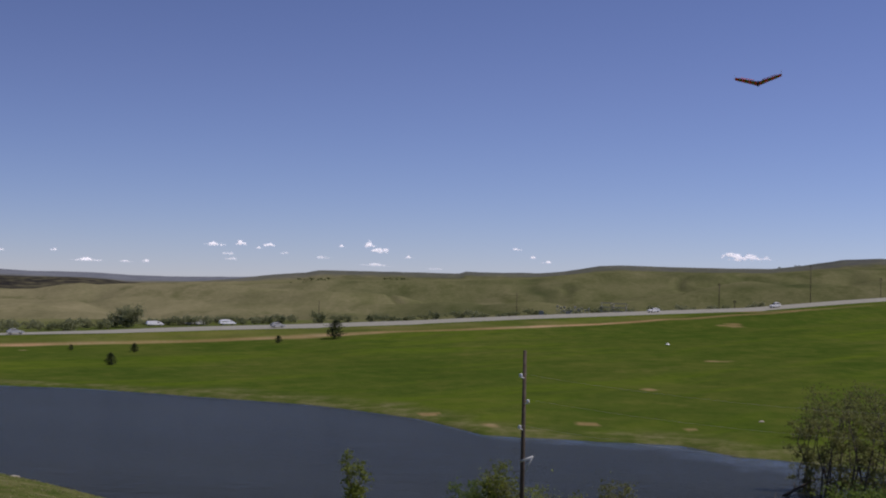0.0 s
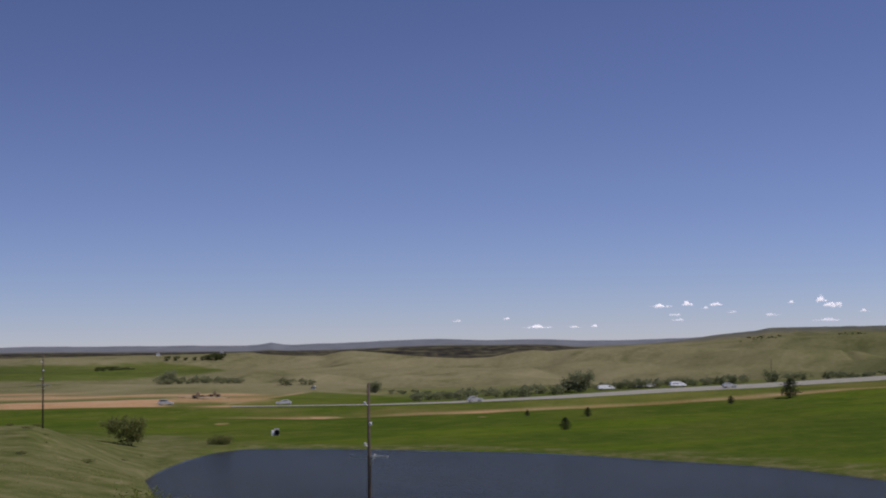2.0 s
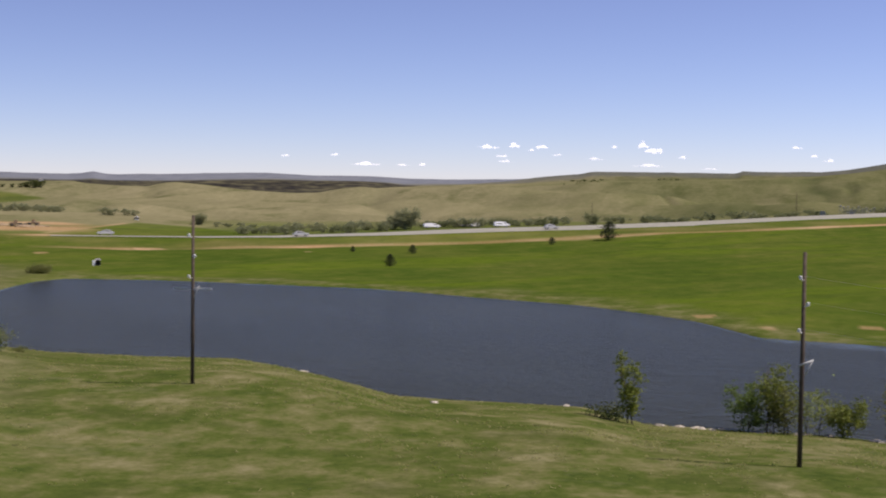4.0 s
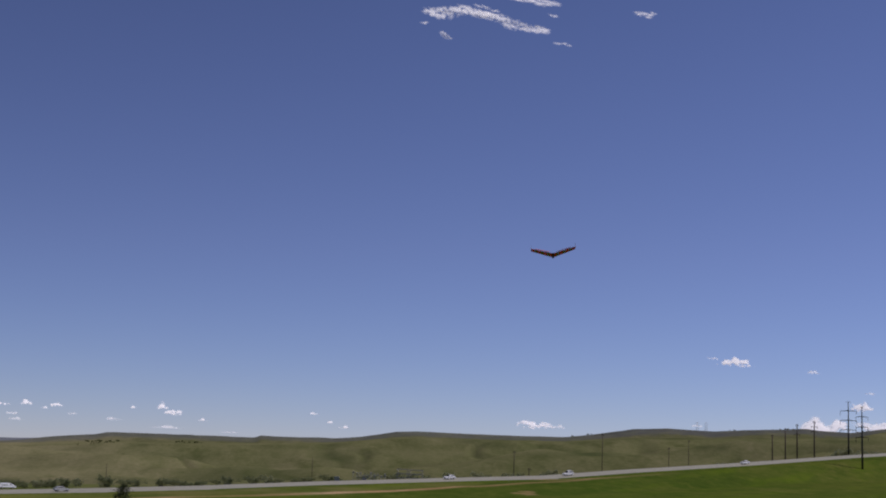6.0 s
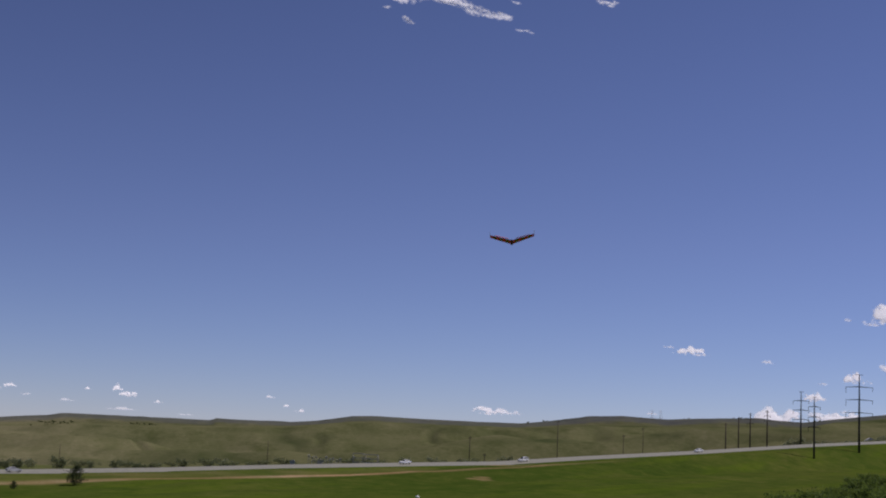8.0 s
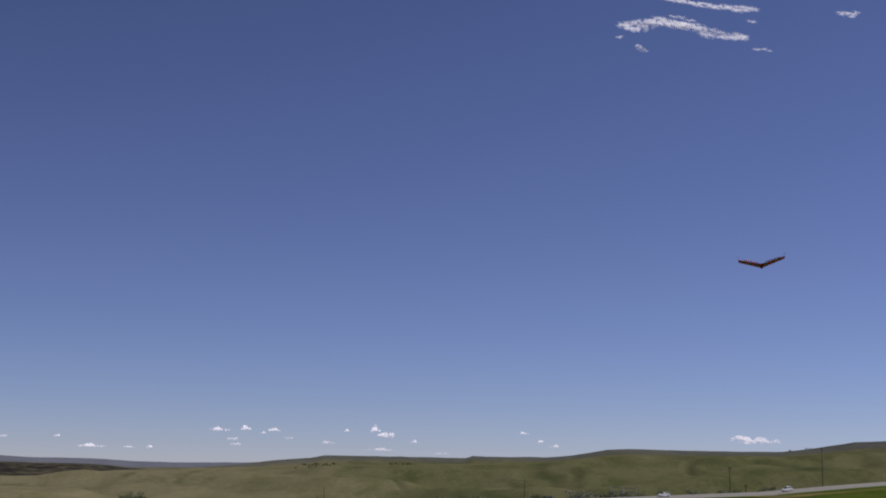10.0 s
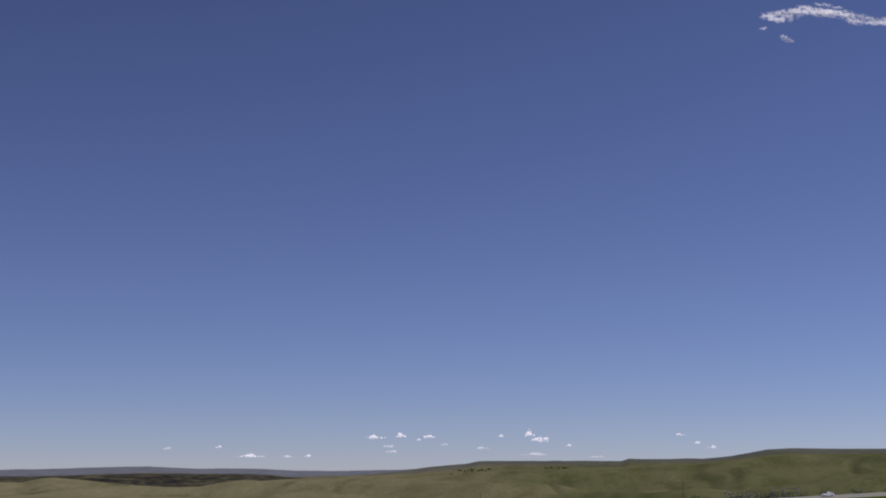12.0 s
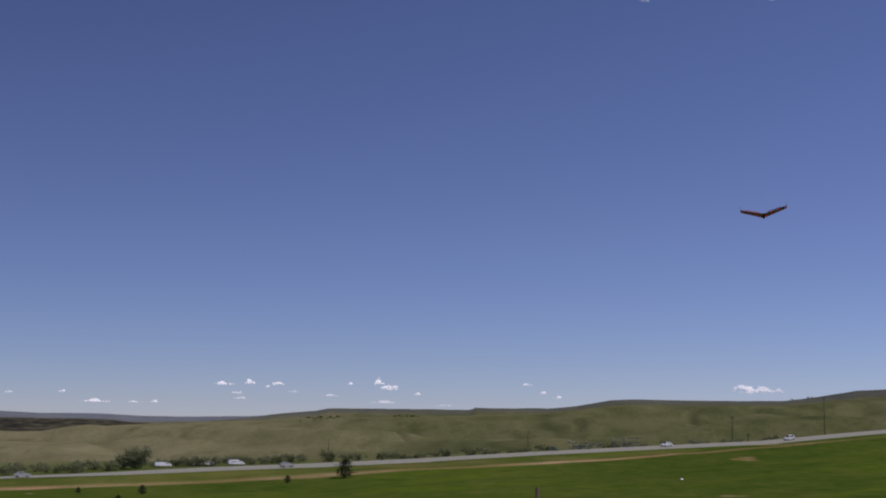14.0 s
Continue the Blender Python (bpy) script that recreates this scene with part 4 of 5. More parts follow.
def utility_pole(height, arm_z, long_arm):
    root = thing("utility_pole", "weathered dark wooden utility pole on the grassy bank", "utility pole", "utility poles by the lake")
    bm = bmesh.new()
    tube(bm, [(0, 0, -0.4), (0, 0, height * 0.5), (0, 0, height)], [0.135, 0.115, 0.09], 12)
    part("post", bm, M_POLE, root)
    for z, side in ((height - 1.4, -1), (height - 2.75, 1), (height - 4.1, -1)):
        part("insulator", insulator(bmesh.new(), 0, z, side), M_WHITE, root, "pale grey porcelain insulator on a bracket")
    bm = bmesh.new()
    if long_arm:
        box(bm, -1.3, 1.3, -0.06, 0.06, arm_z - 0.06, arm_z + 0.06, 0.01)
    else:
        tube(bm, [(-0.2, -0.18, arm_z - 0.06), (0.55, -0.18, arm_z + 0.25)], [0.055, 0.055], 6)
    arm = part("crossarm", bm, M_GALV, root, "pale metal crossarm")
    bm = bmesh.new()
    tube(bm, [(0.16, -0.14, arm_z - 0.55), (0.5, -0.18, arm_z + 0.2)], [0.03, 0.03], 6)
    part("brace", bm, M_GALV, arm)
    return root


poles = []
for a, d, top, arm, long_arm in ((-2.97, 72.0, -2.57, 5.3, False), (22.32, 91.0, -1.46, 6.3, True), (35.48, 216.0, 0.01, 6.5, True), (38.92, 255.0, 0.24, 6.5, True), (-33.0, 78.0, -2.6, 5.3, False)):
    p = at(a, d)
    h = d * math.tan(radians(top)) - p.z
    settle(utility_pole(h, arm, long_arm), a, d, 0, 0)
    poles.append((p, h))


def wire(name, p, q, sag, r, label, group):
    cu = bpy.data.curves.new(name, "CURVE")
    cu.dimensions, cu.bevel_depth, cu.bevel_resolution = "3D", r, 1
    s = cu.splines.new("POLY")
    s.points.add(24)
    for i in range(25):
        t = i / 24
        v = Vector(p).lerp(Vector(q), t)
        s.points[i].co = (v.x, v.y, v.z - 4 * sag * t * (1 - t), 1)
    cu.materials.append(M_WIRE)
    return tagged(new(name, cu), label, "wire", group)


(p, h), (q, k) = poles[4], poles[0]
for drop, side in ((1.4, -0.2), (2.75, 0.2), (4.1, -0.2)):
    wire("power_line", p + Vector((side, -0.2, h - drop + 0.2)), q + Vector((side, -0.2, k - drop + 0.2)), 1.25, 0.003, "thin grey power line strung between wooden poles", "power lines by the lake")


def transmission_pole(height, reach, base):
    root = thing("transmission_pole", "tall dark steel transmission pole with three crossarms", "power pole", "transmission line")
    bm = bmesh.new()
    tube(bm, [(0, 0, -0.5), (0, 0, height * 0.35), (0, 0, height * 0.7), (0, 0, height)], [base, base * 0.85, base * 0.6, base * 0.38], 12)
    part("shaft", bm, M_STEEL, root)
    bm = bmesh.new()
    box(bm, -reach * 0.3, reach * 0.3, -0.08, 0.08, height - 0.3, height - 0.1, 0.02)
    part("top_arm", bm, M_STEEL, root)
    for f in (0.835, 0.67, 0.505):
        z = height * f
        bm = bmesh.new()
        tube(bm, [(-reach, 0, z - 0.1), (0, 0, z + 0.15), (reach, 0, z - 0.1)], [0.12, 0.24, 0.12], 6)
        arm = part("crossarm", bm, M_STEEL, root)
        for side in (-1, 1):
            bm = bmesh.new()
            L = height * (0.075 if side < 0 else 0.05)
            lathe(bm, [(0.05, -L)] + [(0.13 if k % 2 else 0.06, -L + L * k / 10) for k in range(1, 10)] + [(0.05, 0)], 8, Matrix.Translation((side * reach * 0.97, 0, z - 0.1)))
            part("insulator", bm, M_STEEL, arm, "hanging insulator string")
    return root


line = [(-26.6, 0.49, 3.60, 0.53), (-24.87, 0.17, 2.65, 0.24), (-24.35, 0.72, 2.84, 0.32)]
tops = []
for a, e0, e1, reach in line:
    d = on_slope(a, e0) if a != -24.35 else beyond(a, 10)
    p = at(a, d)
    h = d * math.tan(radians(e1)) - p.z
    settle(transmission_pole(h, d * math.tan(radians(reach)), 0.55 if a < -26 else 0.45), a, d, -20, 0)
    tops.append((p, h))


def line_pole(height, arms, r):
    root = thing("line_pole", "dark wooden power pole beyond the highway", "utility pole", "poles beyond the highway")
    bm = bmesh.new()
    tube(bm, [(0, 0, -0.5), (0, 0, height * 0.6), (0, 0, height)], [r, r * 0.85, r * 0.6], 8)
    part("post", bm, M_POLE, root)
    for k, z in enumerate((height - 0.4, height * 0.86, height * 0.74)[:arms]):
        bm = bmesh.new()
        w = (0.8, 1.9, 1.9)[k] * (1.0 if arms > 1 else 0.7)
        box(bm, -w, w, -0.1, 0.1, z - 0.12, z + 0.12, 0.02)
        arm = part("crossarm", bm, M_POLE, root)
        for side in (-1, 1):
            bm = bmesh.new()
            lathe(bm, [(0.06, -0.9), (0.12, -0.7), (0.07, -0.5), (0.12, -0.3), (0.05, 0)], 6, Matrix.Translation((side * w * 0.92, 0, z - 0.1)))
            part("insulator", bm, M_STEEL, arm)
    return root


for a, extra, e1 in ((-23.03, 180, 2.02), (-22.36, 200, 1.89), (-21.9, 220, 1.71), (-21.39, 240, 1.44), (-18.06, 260, 1.11), (-17.26, 220, 0.78), (-14.55, 160, 1.26), (-10.92, 120, 0.42), (-11.55, 125, -0.25), (-2.58, 110, -0.14), (5.7, 120, -0.68)):
    d = beyond(a, extra)
    p = at(a, d)
    settle(line_pole(max(5.0, d * math.tan(radians(e1)) - p.z), 3 if a < -22.0 else 0 if a > -4 else 1, 0.45 if a < -21 else 0.13 if a > -4 else 0.2), a, d, -20, 0)


def substation():
    """A low row of switchgear along x and two taller portal frames at its end."""
    root = thing("substation", "pale grey steel substation with portal frames beyond the highway", "substation")
    rng = np.random.RandomState(77)
    for x in np.linspace(-8, 3.4, 10):
        h = rng.uniform(1.6, 3.4)
        bm = bmesh.new()
        for dx in (-0.3, 0.3):
            tube(bm, [(x + dx, 0, -0.6), (x + dx * 0.8, 0, h)], [0.07, 0.06], 5)
        box(bm, x - 0.45, x + 0.45, -0.1, 0.1, h - 0.12, h + 0.06, 0.02)
        stand = part("stand", bm, M_LATTICE, root)
        bm = bmesh.new()
        for dx in (-0.3, 0, 0.3):
            lathe(bm, [(0.06, h), (0.12, h + 0.2), (0.07, h + 0.4), (0.11, h + 0.6), (0.04, h + 0.8)], 7, Matrix.Translation((x + dx, 0, 0)))
        part("bushing", bm, M_LATTICE, stand)
    for x in (-14.0, -4.0):
        bm = bmesh.new()
        box(bm, x - 0.9, x + 0.9, 1.6, 3.0, -0.6, 1.7, 0.08)
        part("transformer", bm, M_LATTICE, root, "grey transformer tank")
    for x0, x1, h in ((8.0, 11.6, 5.2), (12.4, 17.0, 5.0)):
        bm = bmesh.new()
        box(bm, x0 - 0.3, x1 + 0.3, -0.1, 0.1, h - 0.12, h + 0.12, 0.02)
        portal = part("portal_beam", bm, M_LATTICE, root)
        for x in (x0, x1):
            bm = bmesh.new()
            for dx, dy in ((-0.22, -0.22), (0.22, -0.22), (0.22, 0.22), (-0.22, 0.22)):
                tube(bm, [(x + dx, dy, -0.6), (x + dx, dy, h)], [0.06, 0.05], 4)
            for k in range(8):
                z, s = h * k / 8, 1 - 2 * (k % 2)
                tube(bm, [(x - 0.2 * s, -0.22, z), (x + 0.2 * s, -0.22, z + h / 8)], [0.035, 0.035], 4)
            part("lattice_leg", bm, M_LATTICE, portal)
        for z in (h * 0.7, h * 0.42):
            bm = bmesh.new()
            box(bm, x0 - 0.3, x1 + 0.3, -0.1, 0.1, z - 0.12, z + 0.12, 0.02)
            part("beam", bm, M_LATTICE, portal)
    return root


settle(substation(), -5.2, on_slope(-5.2, -1.15, beyond(-5.2, 12)), -5, 0)

# ---- vehicles ----
def wheel(parent, x, y, r, w=0.22, rim=None):
    bm = bmesh.new()
    m = Matrix.Translation((x, y, r)) @ Matrix.Rotation(radians(90), 4, "X")
    lathe(bm, [(r * 0.62, -w / 2), (r * 0.95, -w / 2), (r, -w / 3), (r, w / 3), (r * 0.95, w / 2), (r * 0.62, w / 2)], 16, m)
    wh = part("wheel", bm, M_TYRE, parent)
    bm = bmesh.new()
    lathe(bm, [(r * 0.6, -w / 2 - 0.01), (r * 0.25, -w / 2 - 0.03), (r * 0.25, w / 2 + 0.03), (r * 0.6, w / 2 + 0.01)], 12, m)
    part("rim", bm, rim or M_GALV, wh)


def hull(bm, profile, half, inset=0.0, bevel=0.06):
    """A side profile of (x, z) points drawn out across y, narrower towards the top by inset."""
    zs = [z for _, z in profile]
    z0, z1 = min(zs), max(zs)
    rows = []
    for s in (-1, 1):
        rows.append([bm.verts.new((x, s * (half - inset * (z - z0) / (z1 - z0)), z)) for x, z in profile])
    n = len(profile)
    bm.faces.new(rows[0])
    bm.faces.new(list(reversed(rows[1])))
    for k in range(n):
        bm.faces.new((rows[0][(k + 1) % n], rows[0][k], rows[1][k], rows[1][(k + 1) % n]))
    bmesh.ops.recalc_face_normals(bm, faces=bm.faces)
    if bevel:
        bmesh.ops.bevel(bm, geom=list(bm.edges), offset=bevel, segments=2, affect="EDGES")
    return bm


def car(label, paint, kind="sedan", group="cars on the highway"):
    """A car that heads along +x."""
    root = thing("car", label, "car", group)
    tall = 1.75 if kind == "suv" else 1.45
    body = part("body", hull(bmesh.new(), [(-2.25, 0.35), (-2.3, 0.75), (-2.2, 0.98), (-1.2, 1.02), (0.9, 0.98), (2.05, 0.82), (2.28, 0.6), (2.25, 0.33)], 0.9, 0.06), paint, root)
    rear = -2.1 if kind == "suv" else -1.75
    cabin = part("cabin", hull(bmesh.new(), [(rear, 0.98), (rear + 0.3, tall - 0.1), (rear + 0.55, tall), (0.0, tall), (0.25, tall - 0.06), (1.0, 0.97)], 0.84, 0.16, 0.05), paint, root)
    for s in (-1, 1):
        bm = bmesh.new()
        hull(bm, [(rear + 0.25, 1.03), (rear + 0.5, tall - 0.14), (0.0, tall - 0.12), (0.72, 1.03)], 0.012, 0, 0)
        bmesh.ops.transform(bm, matrix=Matrix.Translation((0, s * 0.785, 0)) @ Matrix.Rotation(s * radians(-14 + 28 * (s < 0)) * 0 + s * radians(0), 4, "X"), verts=bm.verts)
        part("side_window", bm, M_GLASS, cabin)
        bm = bmesh.new()
        box(bm, 2.1, 2.29, s * 0.62 - 0.16, s * 0.62 + 0.16, 0.58, 0.74, 0.02)
        part("headlight", bm, M_GALV, body)
        bm = bmesh.new()
        box(bm, -2.32, -2.2, s * 0.66 - 0.14, s * 0.66 + 0.14, 0.72, 0.9, 0.02)
        part("tail_light", bm, M_DARKCAR, body)
        for x in (-1.4, 1.4):
            wheel(root, x, s * 0.8, 0.33)
    bm = bmesh.new()
    hull(bm, [(0.28, tall - 0.1), (0.3, tall - 0.06), (1.03, 1.0), (1.0, 0.97)], 0.62, 0, 0)
    part("windscreen", bm, M_GLASS, cabin)
    return root


def van(label, length=6.4, raised=0.0):
    """A white van with a rounded tail and a long sloping nose that heads along +x. raised: a step up of its roof behind the cab."""
    root = thing("van", label, "van", "white vehicles beside the highway")
    L = length / 2
    shell = [(-L, 0.5), (-L - 0.04, 1.2), (-L + 0.18, 1.72), (-L + 0.75, 2.02 + raised), (-0.1 * L, 2.12 + raised), (0.3 * L, 2.05 + raised), (0.42 * L, 1.98), (0.62 * L, 1.72), (0.80 * L, 1.30), (0.97 * L, 1.05), (L + 0.04, 0.8), (L, 0.45)]
    body = part("body", hull(bmesh.new(), shell, 1.02, 0.16, 0.07), M_TRAILER, root)
    bm = bmesh.new()
    hull(bm, [(0.47 * L, 1.97), (0.50 * L, 2.0), (0.82 * L, 1.33), (0.79 * L, 1.30)], 0.80, 0, 0)
    part("windscreen", bm, M_GLASS, body)
    for s in (-1, 1):
        bm = bmesh.new()
        hull(bm, [(0.22 * L, 1.32), (0.22 * L, 1.75), (0.46 * L, 1.72), (0.68 * L, 1.32)], 0.02, 0, 0)
        bmesh.ops.transform(bm, matrix=Matrix.Translation((0, s * 0.915, 0)), verts=bm.verts)
        part("side_window", bm, M_GLASS, body)
        bm = bmesh.new()
        box(bm, -0.75 * L, 0.02 * L, s * 0.93 - 0.02, s * 0.93 + 0.02, 1.30, 1.62, 0.015)
        part("side_window", bm, M_GLASS if raised else M_TRAILER, body)
        bm = bmesh.new()
        box(bm, 0.93 * L, L + 0.03, s * 0.72 - 0.14, s * 0.72 + 0.14, 0.74, 0.92, 0.02)
        part("headlight", bm, M_GALV, body)
        for x in (-L * 0.6, L * 0.68):
            wheel(root, x, s * 0.95, 0.38)
    bm = bmesh.new()
    box(bm, L - 0.05, L + 0.12, -0.95, 0.95, 0.4, 0.62, 0.03)
    part("bumper", bm, M_TRIM, root)
    return root


def flat_trailer():
    """A small utility trailer, its drawbar along +x."""
    root = thing("utility_trailer", "low grey utility trailer behind a parked van", "trailer")
    bm = bmesh.new()
    box(bm, -1.7, 1.7, -0.9, 0.9, 0.55, 0.68, 0.02)
    bed = part("bed", bm, M_LATTICE, root)
    for s in (-1, 1):
        bm = bmesh.new()
        box(bm, -1.7, 1.7, s * 0.9 - 0.03, s * 0.9 + 0.03, 0.66, 1.15, 0.015)
        part("side_rail", bm, M_LATTICE, bed)
        wheel(root, -0.2, s * 1.02, 0.33)
    bm = bmesh.new()
    tube(bm, [(1.6, -0.6, 0.58), (2.7, 0, 0.52)], [0.05, 0.05], 6)
    tube(bm, [(1.6, 0.6, 0.58), (2.7, 0, 0.52)], [0.05, 0.05], 6)
    part("drawbar", bm, M_STEEL, root)
    bm = bmesh.new()
    tube(bm, [(2.4, 0, -0.02), (2.4, 0, 0.6)], [0.04, 0.04], 6)
    part("jack", bm, M_STEEL, root)
    return root


def drive(ob, a, lane, turn=0.0):
    """Set a vehicle on the highway at bearing a; lane in metres beyond its middle."""
    c, along, across = road_frame(a)
    slope = float(road_frame(a - 0.4)[0].z - road_frame(a + 0.4)[0].z) / (road_frame(a - 0.4)[0] - road_frame(a + 0.4)[0]).length
    c = c + across * lane
    ob.matrix_basis = Matrix.Translation((c.x, c.y, c.z + 0.24 + lane * float(road_bank(a)))) @ pose(0, 0, 0, 0, 0, ROAD_BEARING + turn) @ pose(0, 0, 0, math.degrees(math.atan(float(road_bank(a)))) * (1 if turn == 0 else -1), -math.degrees(math.atan(slope)) * (1 if turn == 0 else -1), 0)
    return ob


drive(car("silver sedan driving on the highway", M_SILVER), 18.0, -4)
drive(car("white sedan driving on the highway", M_WHITE), -8.55, 4, 180)
drive(car("white sport utility car driving on the highway", M_WHITE, "suv"), -13.45, 4, 180)
drive(car("white sedan driving on the highway", M_WHITE), -20.6, 4, 180)
drive(car("silver sedan driving on the highway", M_SILVER), 7.6, -4)
drive(car("silver sedan near the dirt road junction", M_SILVER, group="cars near the junction"), 25.8, 4, 180)
settle(car("silver sport utility car at the dirt road junction", M_SILVER, "suv", "cars near the junction"), 30.65, 415, 25, 0)
def parked(ob, a, el, turn):
    """Park a vehicle beyond the highway where the ground stands at elevation el."""
    return settle(ob, a, on_slope(a, el, beyond(a, 12)), turn, 0.02)


parked(van("white van with a long sloping nose parked on the grass", 6.2), 12.42, -1.87, 30).scale = (1, 1, 0.82)
parked(van("short white delivery van parked among shrubs", 3.6, 0.1), 10.57, -1.81, 26).scale = (1, 1, 0.85)
parked(flat_trailer(), 11.05, -1.83, 30)
parked(van("white camper van with dark side windows parked on the grass", 6.0, 0.25), 9.48, -1.78, 30).scale = (1, 1, 0.82)
# parked cars far off to the right
for a, extra in ((-23.42, 40), (-24.1, 46)):
    settle(car("white car parked beyond the highway", M_WHITE, "suv", "cars parked beyond the highway"), a, beyond(a, extra), 40, 0.02)


def box_trailer():
    root = thing("box_trailer", "long white box trailer standing on the hillside", "trailer")
    bm = bmesh.new()
    box(bm, -6, 6, -1.25, 1.25, 0.8, 2.75, 0.06)
    body = part("box_body", bm, M_TRAILER, root)
    for x in np.linspace(-5.4, 5.4, 10):
        bm = bmesh.new()
        box(bm, x - 0.04, x + 0.04, -1.262, -1.245, 1.05, 2.7, 0.01)
        part("rib", bm, M_TRAILER, body)
    bm = bmesh.new()
    box(bm, -6.05, 6.05, -1.28, 1.28, 2.73, 2.85, 0.03)
    part("roof", bm, M_TRAILER, root)
    bm = bmesh.new()
    box(bm, -5.8, 5.8, -0.5, 0.5, 0.75, 1.02, 0.02)
    part("chassis", bm, M_TRIM, root)
    for x in (3.6, 4.7):
        for s in (-1, 1):
            wheel(root, x, s * 1.0, 0.48, 0.3)
    bm = bmesh.new()
    box(bm, -4.4, -4.2, -0.7, -0.5, -0.05, 0.9, 0.02)
    box(bm, -4.4, -4.2, 0.5, 0.7, -0.05, 0.9, 0.02)
    part("landing_leg", bm, M_TRIM, root)
    return root


settle(box_trailer(), 39.4, 345, 60, 0.15)


def rusty_bin():
    root = thing("metal_bin", "dark weathered metal bin on low skids", "bin")
    part("tub", hull(bmesh.new(), [(-1.3, 0.3), (-1.5, 1.8), (1.5, 1.8), (1.3, 0.3)], 0.95, -0.1, 0.03), M_STEEL, root)
    for x in (-1.0, -0.35, 0.35, 1.0):
        bm = bmesh.new()
        box(bm, x - 0.06, x + 0.06, -1.1, -0.98, 0.4, 1.75, 0.01)
        part("rib", bm, M_STEEL, root)
    for s in (-1, 1):
        bm = bmesh.new()
        box(bm, -1.6, 1.6, s * 0.6 - 0.12, s * 0.6 + 0.12, -0.05, 0.3, 0.03)
        part("skid", bm, M_GALV, root)
    return root


settle(rusty_bin(), 37.72, 228, 36, 0.05)


def culvert():
    root = thing("culvert", "pale concrete culvert headwall with a dark round pipe", "culvert")
    bm = bmesh.new()
    box(bm, -1.1, -0.25, -0.4, 0.5, -0.3, 1.5, 0.06)
    part("wing_wall", bm, M_WHITE, root, "white-painted block")
    bm = bmesh.new()
    box(bm, -0.3, 1.2, 0.1, 0.5, -0.3, 1.9, 0.06)
    part("headwall", bm, M_CONCRETE, root)
    # near-black all over, standing in for the shade inside the mouth
    bm = bmesh.new()
    m = Matrix.Translation((0.5, -0.2, 0.8)) @ Matrix.Rotation(radians(90), 4, "X")
    lathe(bm, [(0.62, -0.3), (0.8, -0.3), (0.8, 0.4), (0.66, 0.4), (0.6, -0.2)], 20, m)
    part("pipe", bm, M_TYRE, root, "pipe mouth coloured near-black for its shaded inside")
    return root


settle(culvert(), 26.2, on_slope(26.2, -3.55, 200), 26, 0.1).scale = (0.68, 0.68, 0.8)


def boulder(label, size, material, seed, name="boulder", group=""):
    rng = np.random.RandomState(seed)
    bm = bmesh.new()
    bmesh.ops.create_icosphere(bm, subdivisions=3, radius=0.5)
    for v in bm.verts:
        k = 1 + 0.35 * noise.noise(v.co * 2.3 + Vector((seed, 0, 0))) + 0.12 * noise.noise(v.co * 6)
        v.co = Vector((v.co.x * size[0], v.co.y * size[1], v.co.z * size[2])) * k
    return tagged(new(name, mesh_of(name, bm, material)), label, "rock", group)


settle(boulder("white rock lying on the green meadow", (1.0, 0.75, 0.7), M_WHITE, 3), -8.86, on_slope(-8.86, -2.16, 170), 0, 0.0)
for k, a in enumerate((1.9, 1.25, 1.0, 0.6, 0.1, -1.1, -1.35, -2.9, -3.05, -4.1, -5.9, -6.2, 6.6, 2.7)):
    settle(boulder("pale weathered stone at the water's edge", (0.75 + 0.2 * (k % 3), 0.6, 0.32), M_ROCK, 10 + k, "stone", "stones on the shore"), a, float(keyed(NEAR_SHORE, a)) - 1.2 - 0.5 * (k % 4), 40 * k, 0.02)
for k, (a, el) in enumerate(((17.7, -7.95), (-12.7, -5.2), (12.2, -9.2))):
    settle(boulder("pale weathered stone lying in the grass", (0.9, 0.6, 0.35), M_ROCK, 30 + k, "stone", "stones in the grass"), a, on_slope(a, el), 40 * k, 0.02)



def farmhouse(label, w, depth, h, wall, roof=None):
    root = thing("farm_building", label, "house", "far farm buildings")
    bm = bmesh.new()
    box(bm, -w / 2, w / 2, -depth / 2, depth / 2, -0.5, h, 0.03)
    part("wall", bm, wall, root)
    part("roof", hull(bmesh.new(), [(-depth / 2 - 0.4, h), (0, h + depth * 0.35), (depth / 2 + 0.4, h)], w / 2 + 0.4, 0, 0.03), roof, root)
    root.children[-1].rotation_euler = (0, 0, radians(90))
    for x in np.linspace(-w * 0.35, w * 0.35, 4):
        bm = bmesh.new()
        box(bm, x - 0.6, x + 0.6, -depth / 2 - 0.06, -depth / 2 + 0.02, h * 0.4, h * 0.75, 0.02)
        part("window", bm, M_GLASS, root)
    return root


for a, d, w, label in ((28.37, 1560, 8, "small white farmhouse far off on the plain"), (30.95, 1560, 8, "small white farmhouse far off on the plain")):
    settle(farmhouse(label, w, 4, 2.0, M_WHITE, M_CONCRETE), a, d, a, 0)
settle(farmhouse("low pale shed among trees beyond the highway", 11, 5, 2.4, M_WHITE, M_CONCRETE), -27.0, beyond(-27.0, 120), -20, 0)
settle(farmhouse("small white shed beyond the highway", 1.7, 1.6, 1.0, M_WHITE, M_CONCRETE), 24.6, beyond(24.6, 190), 20, 0)

# trees along the far crests
ridge_tree = broadleaf(7.0, 7.0, M_LEAF_DARK, "dark tree on a far hill crest", 91, 2, 500, 0.6, 26, 0.15, group="trees on the far crests")
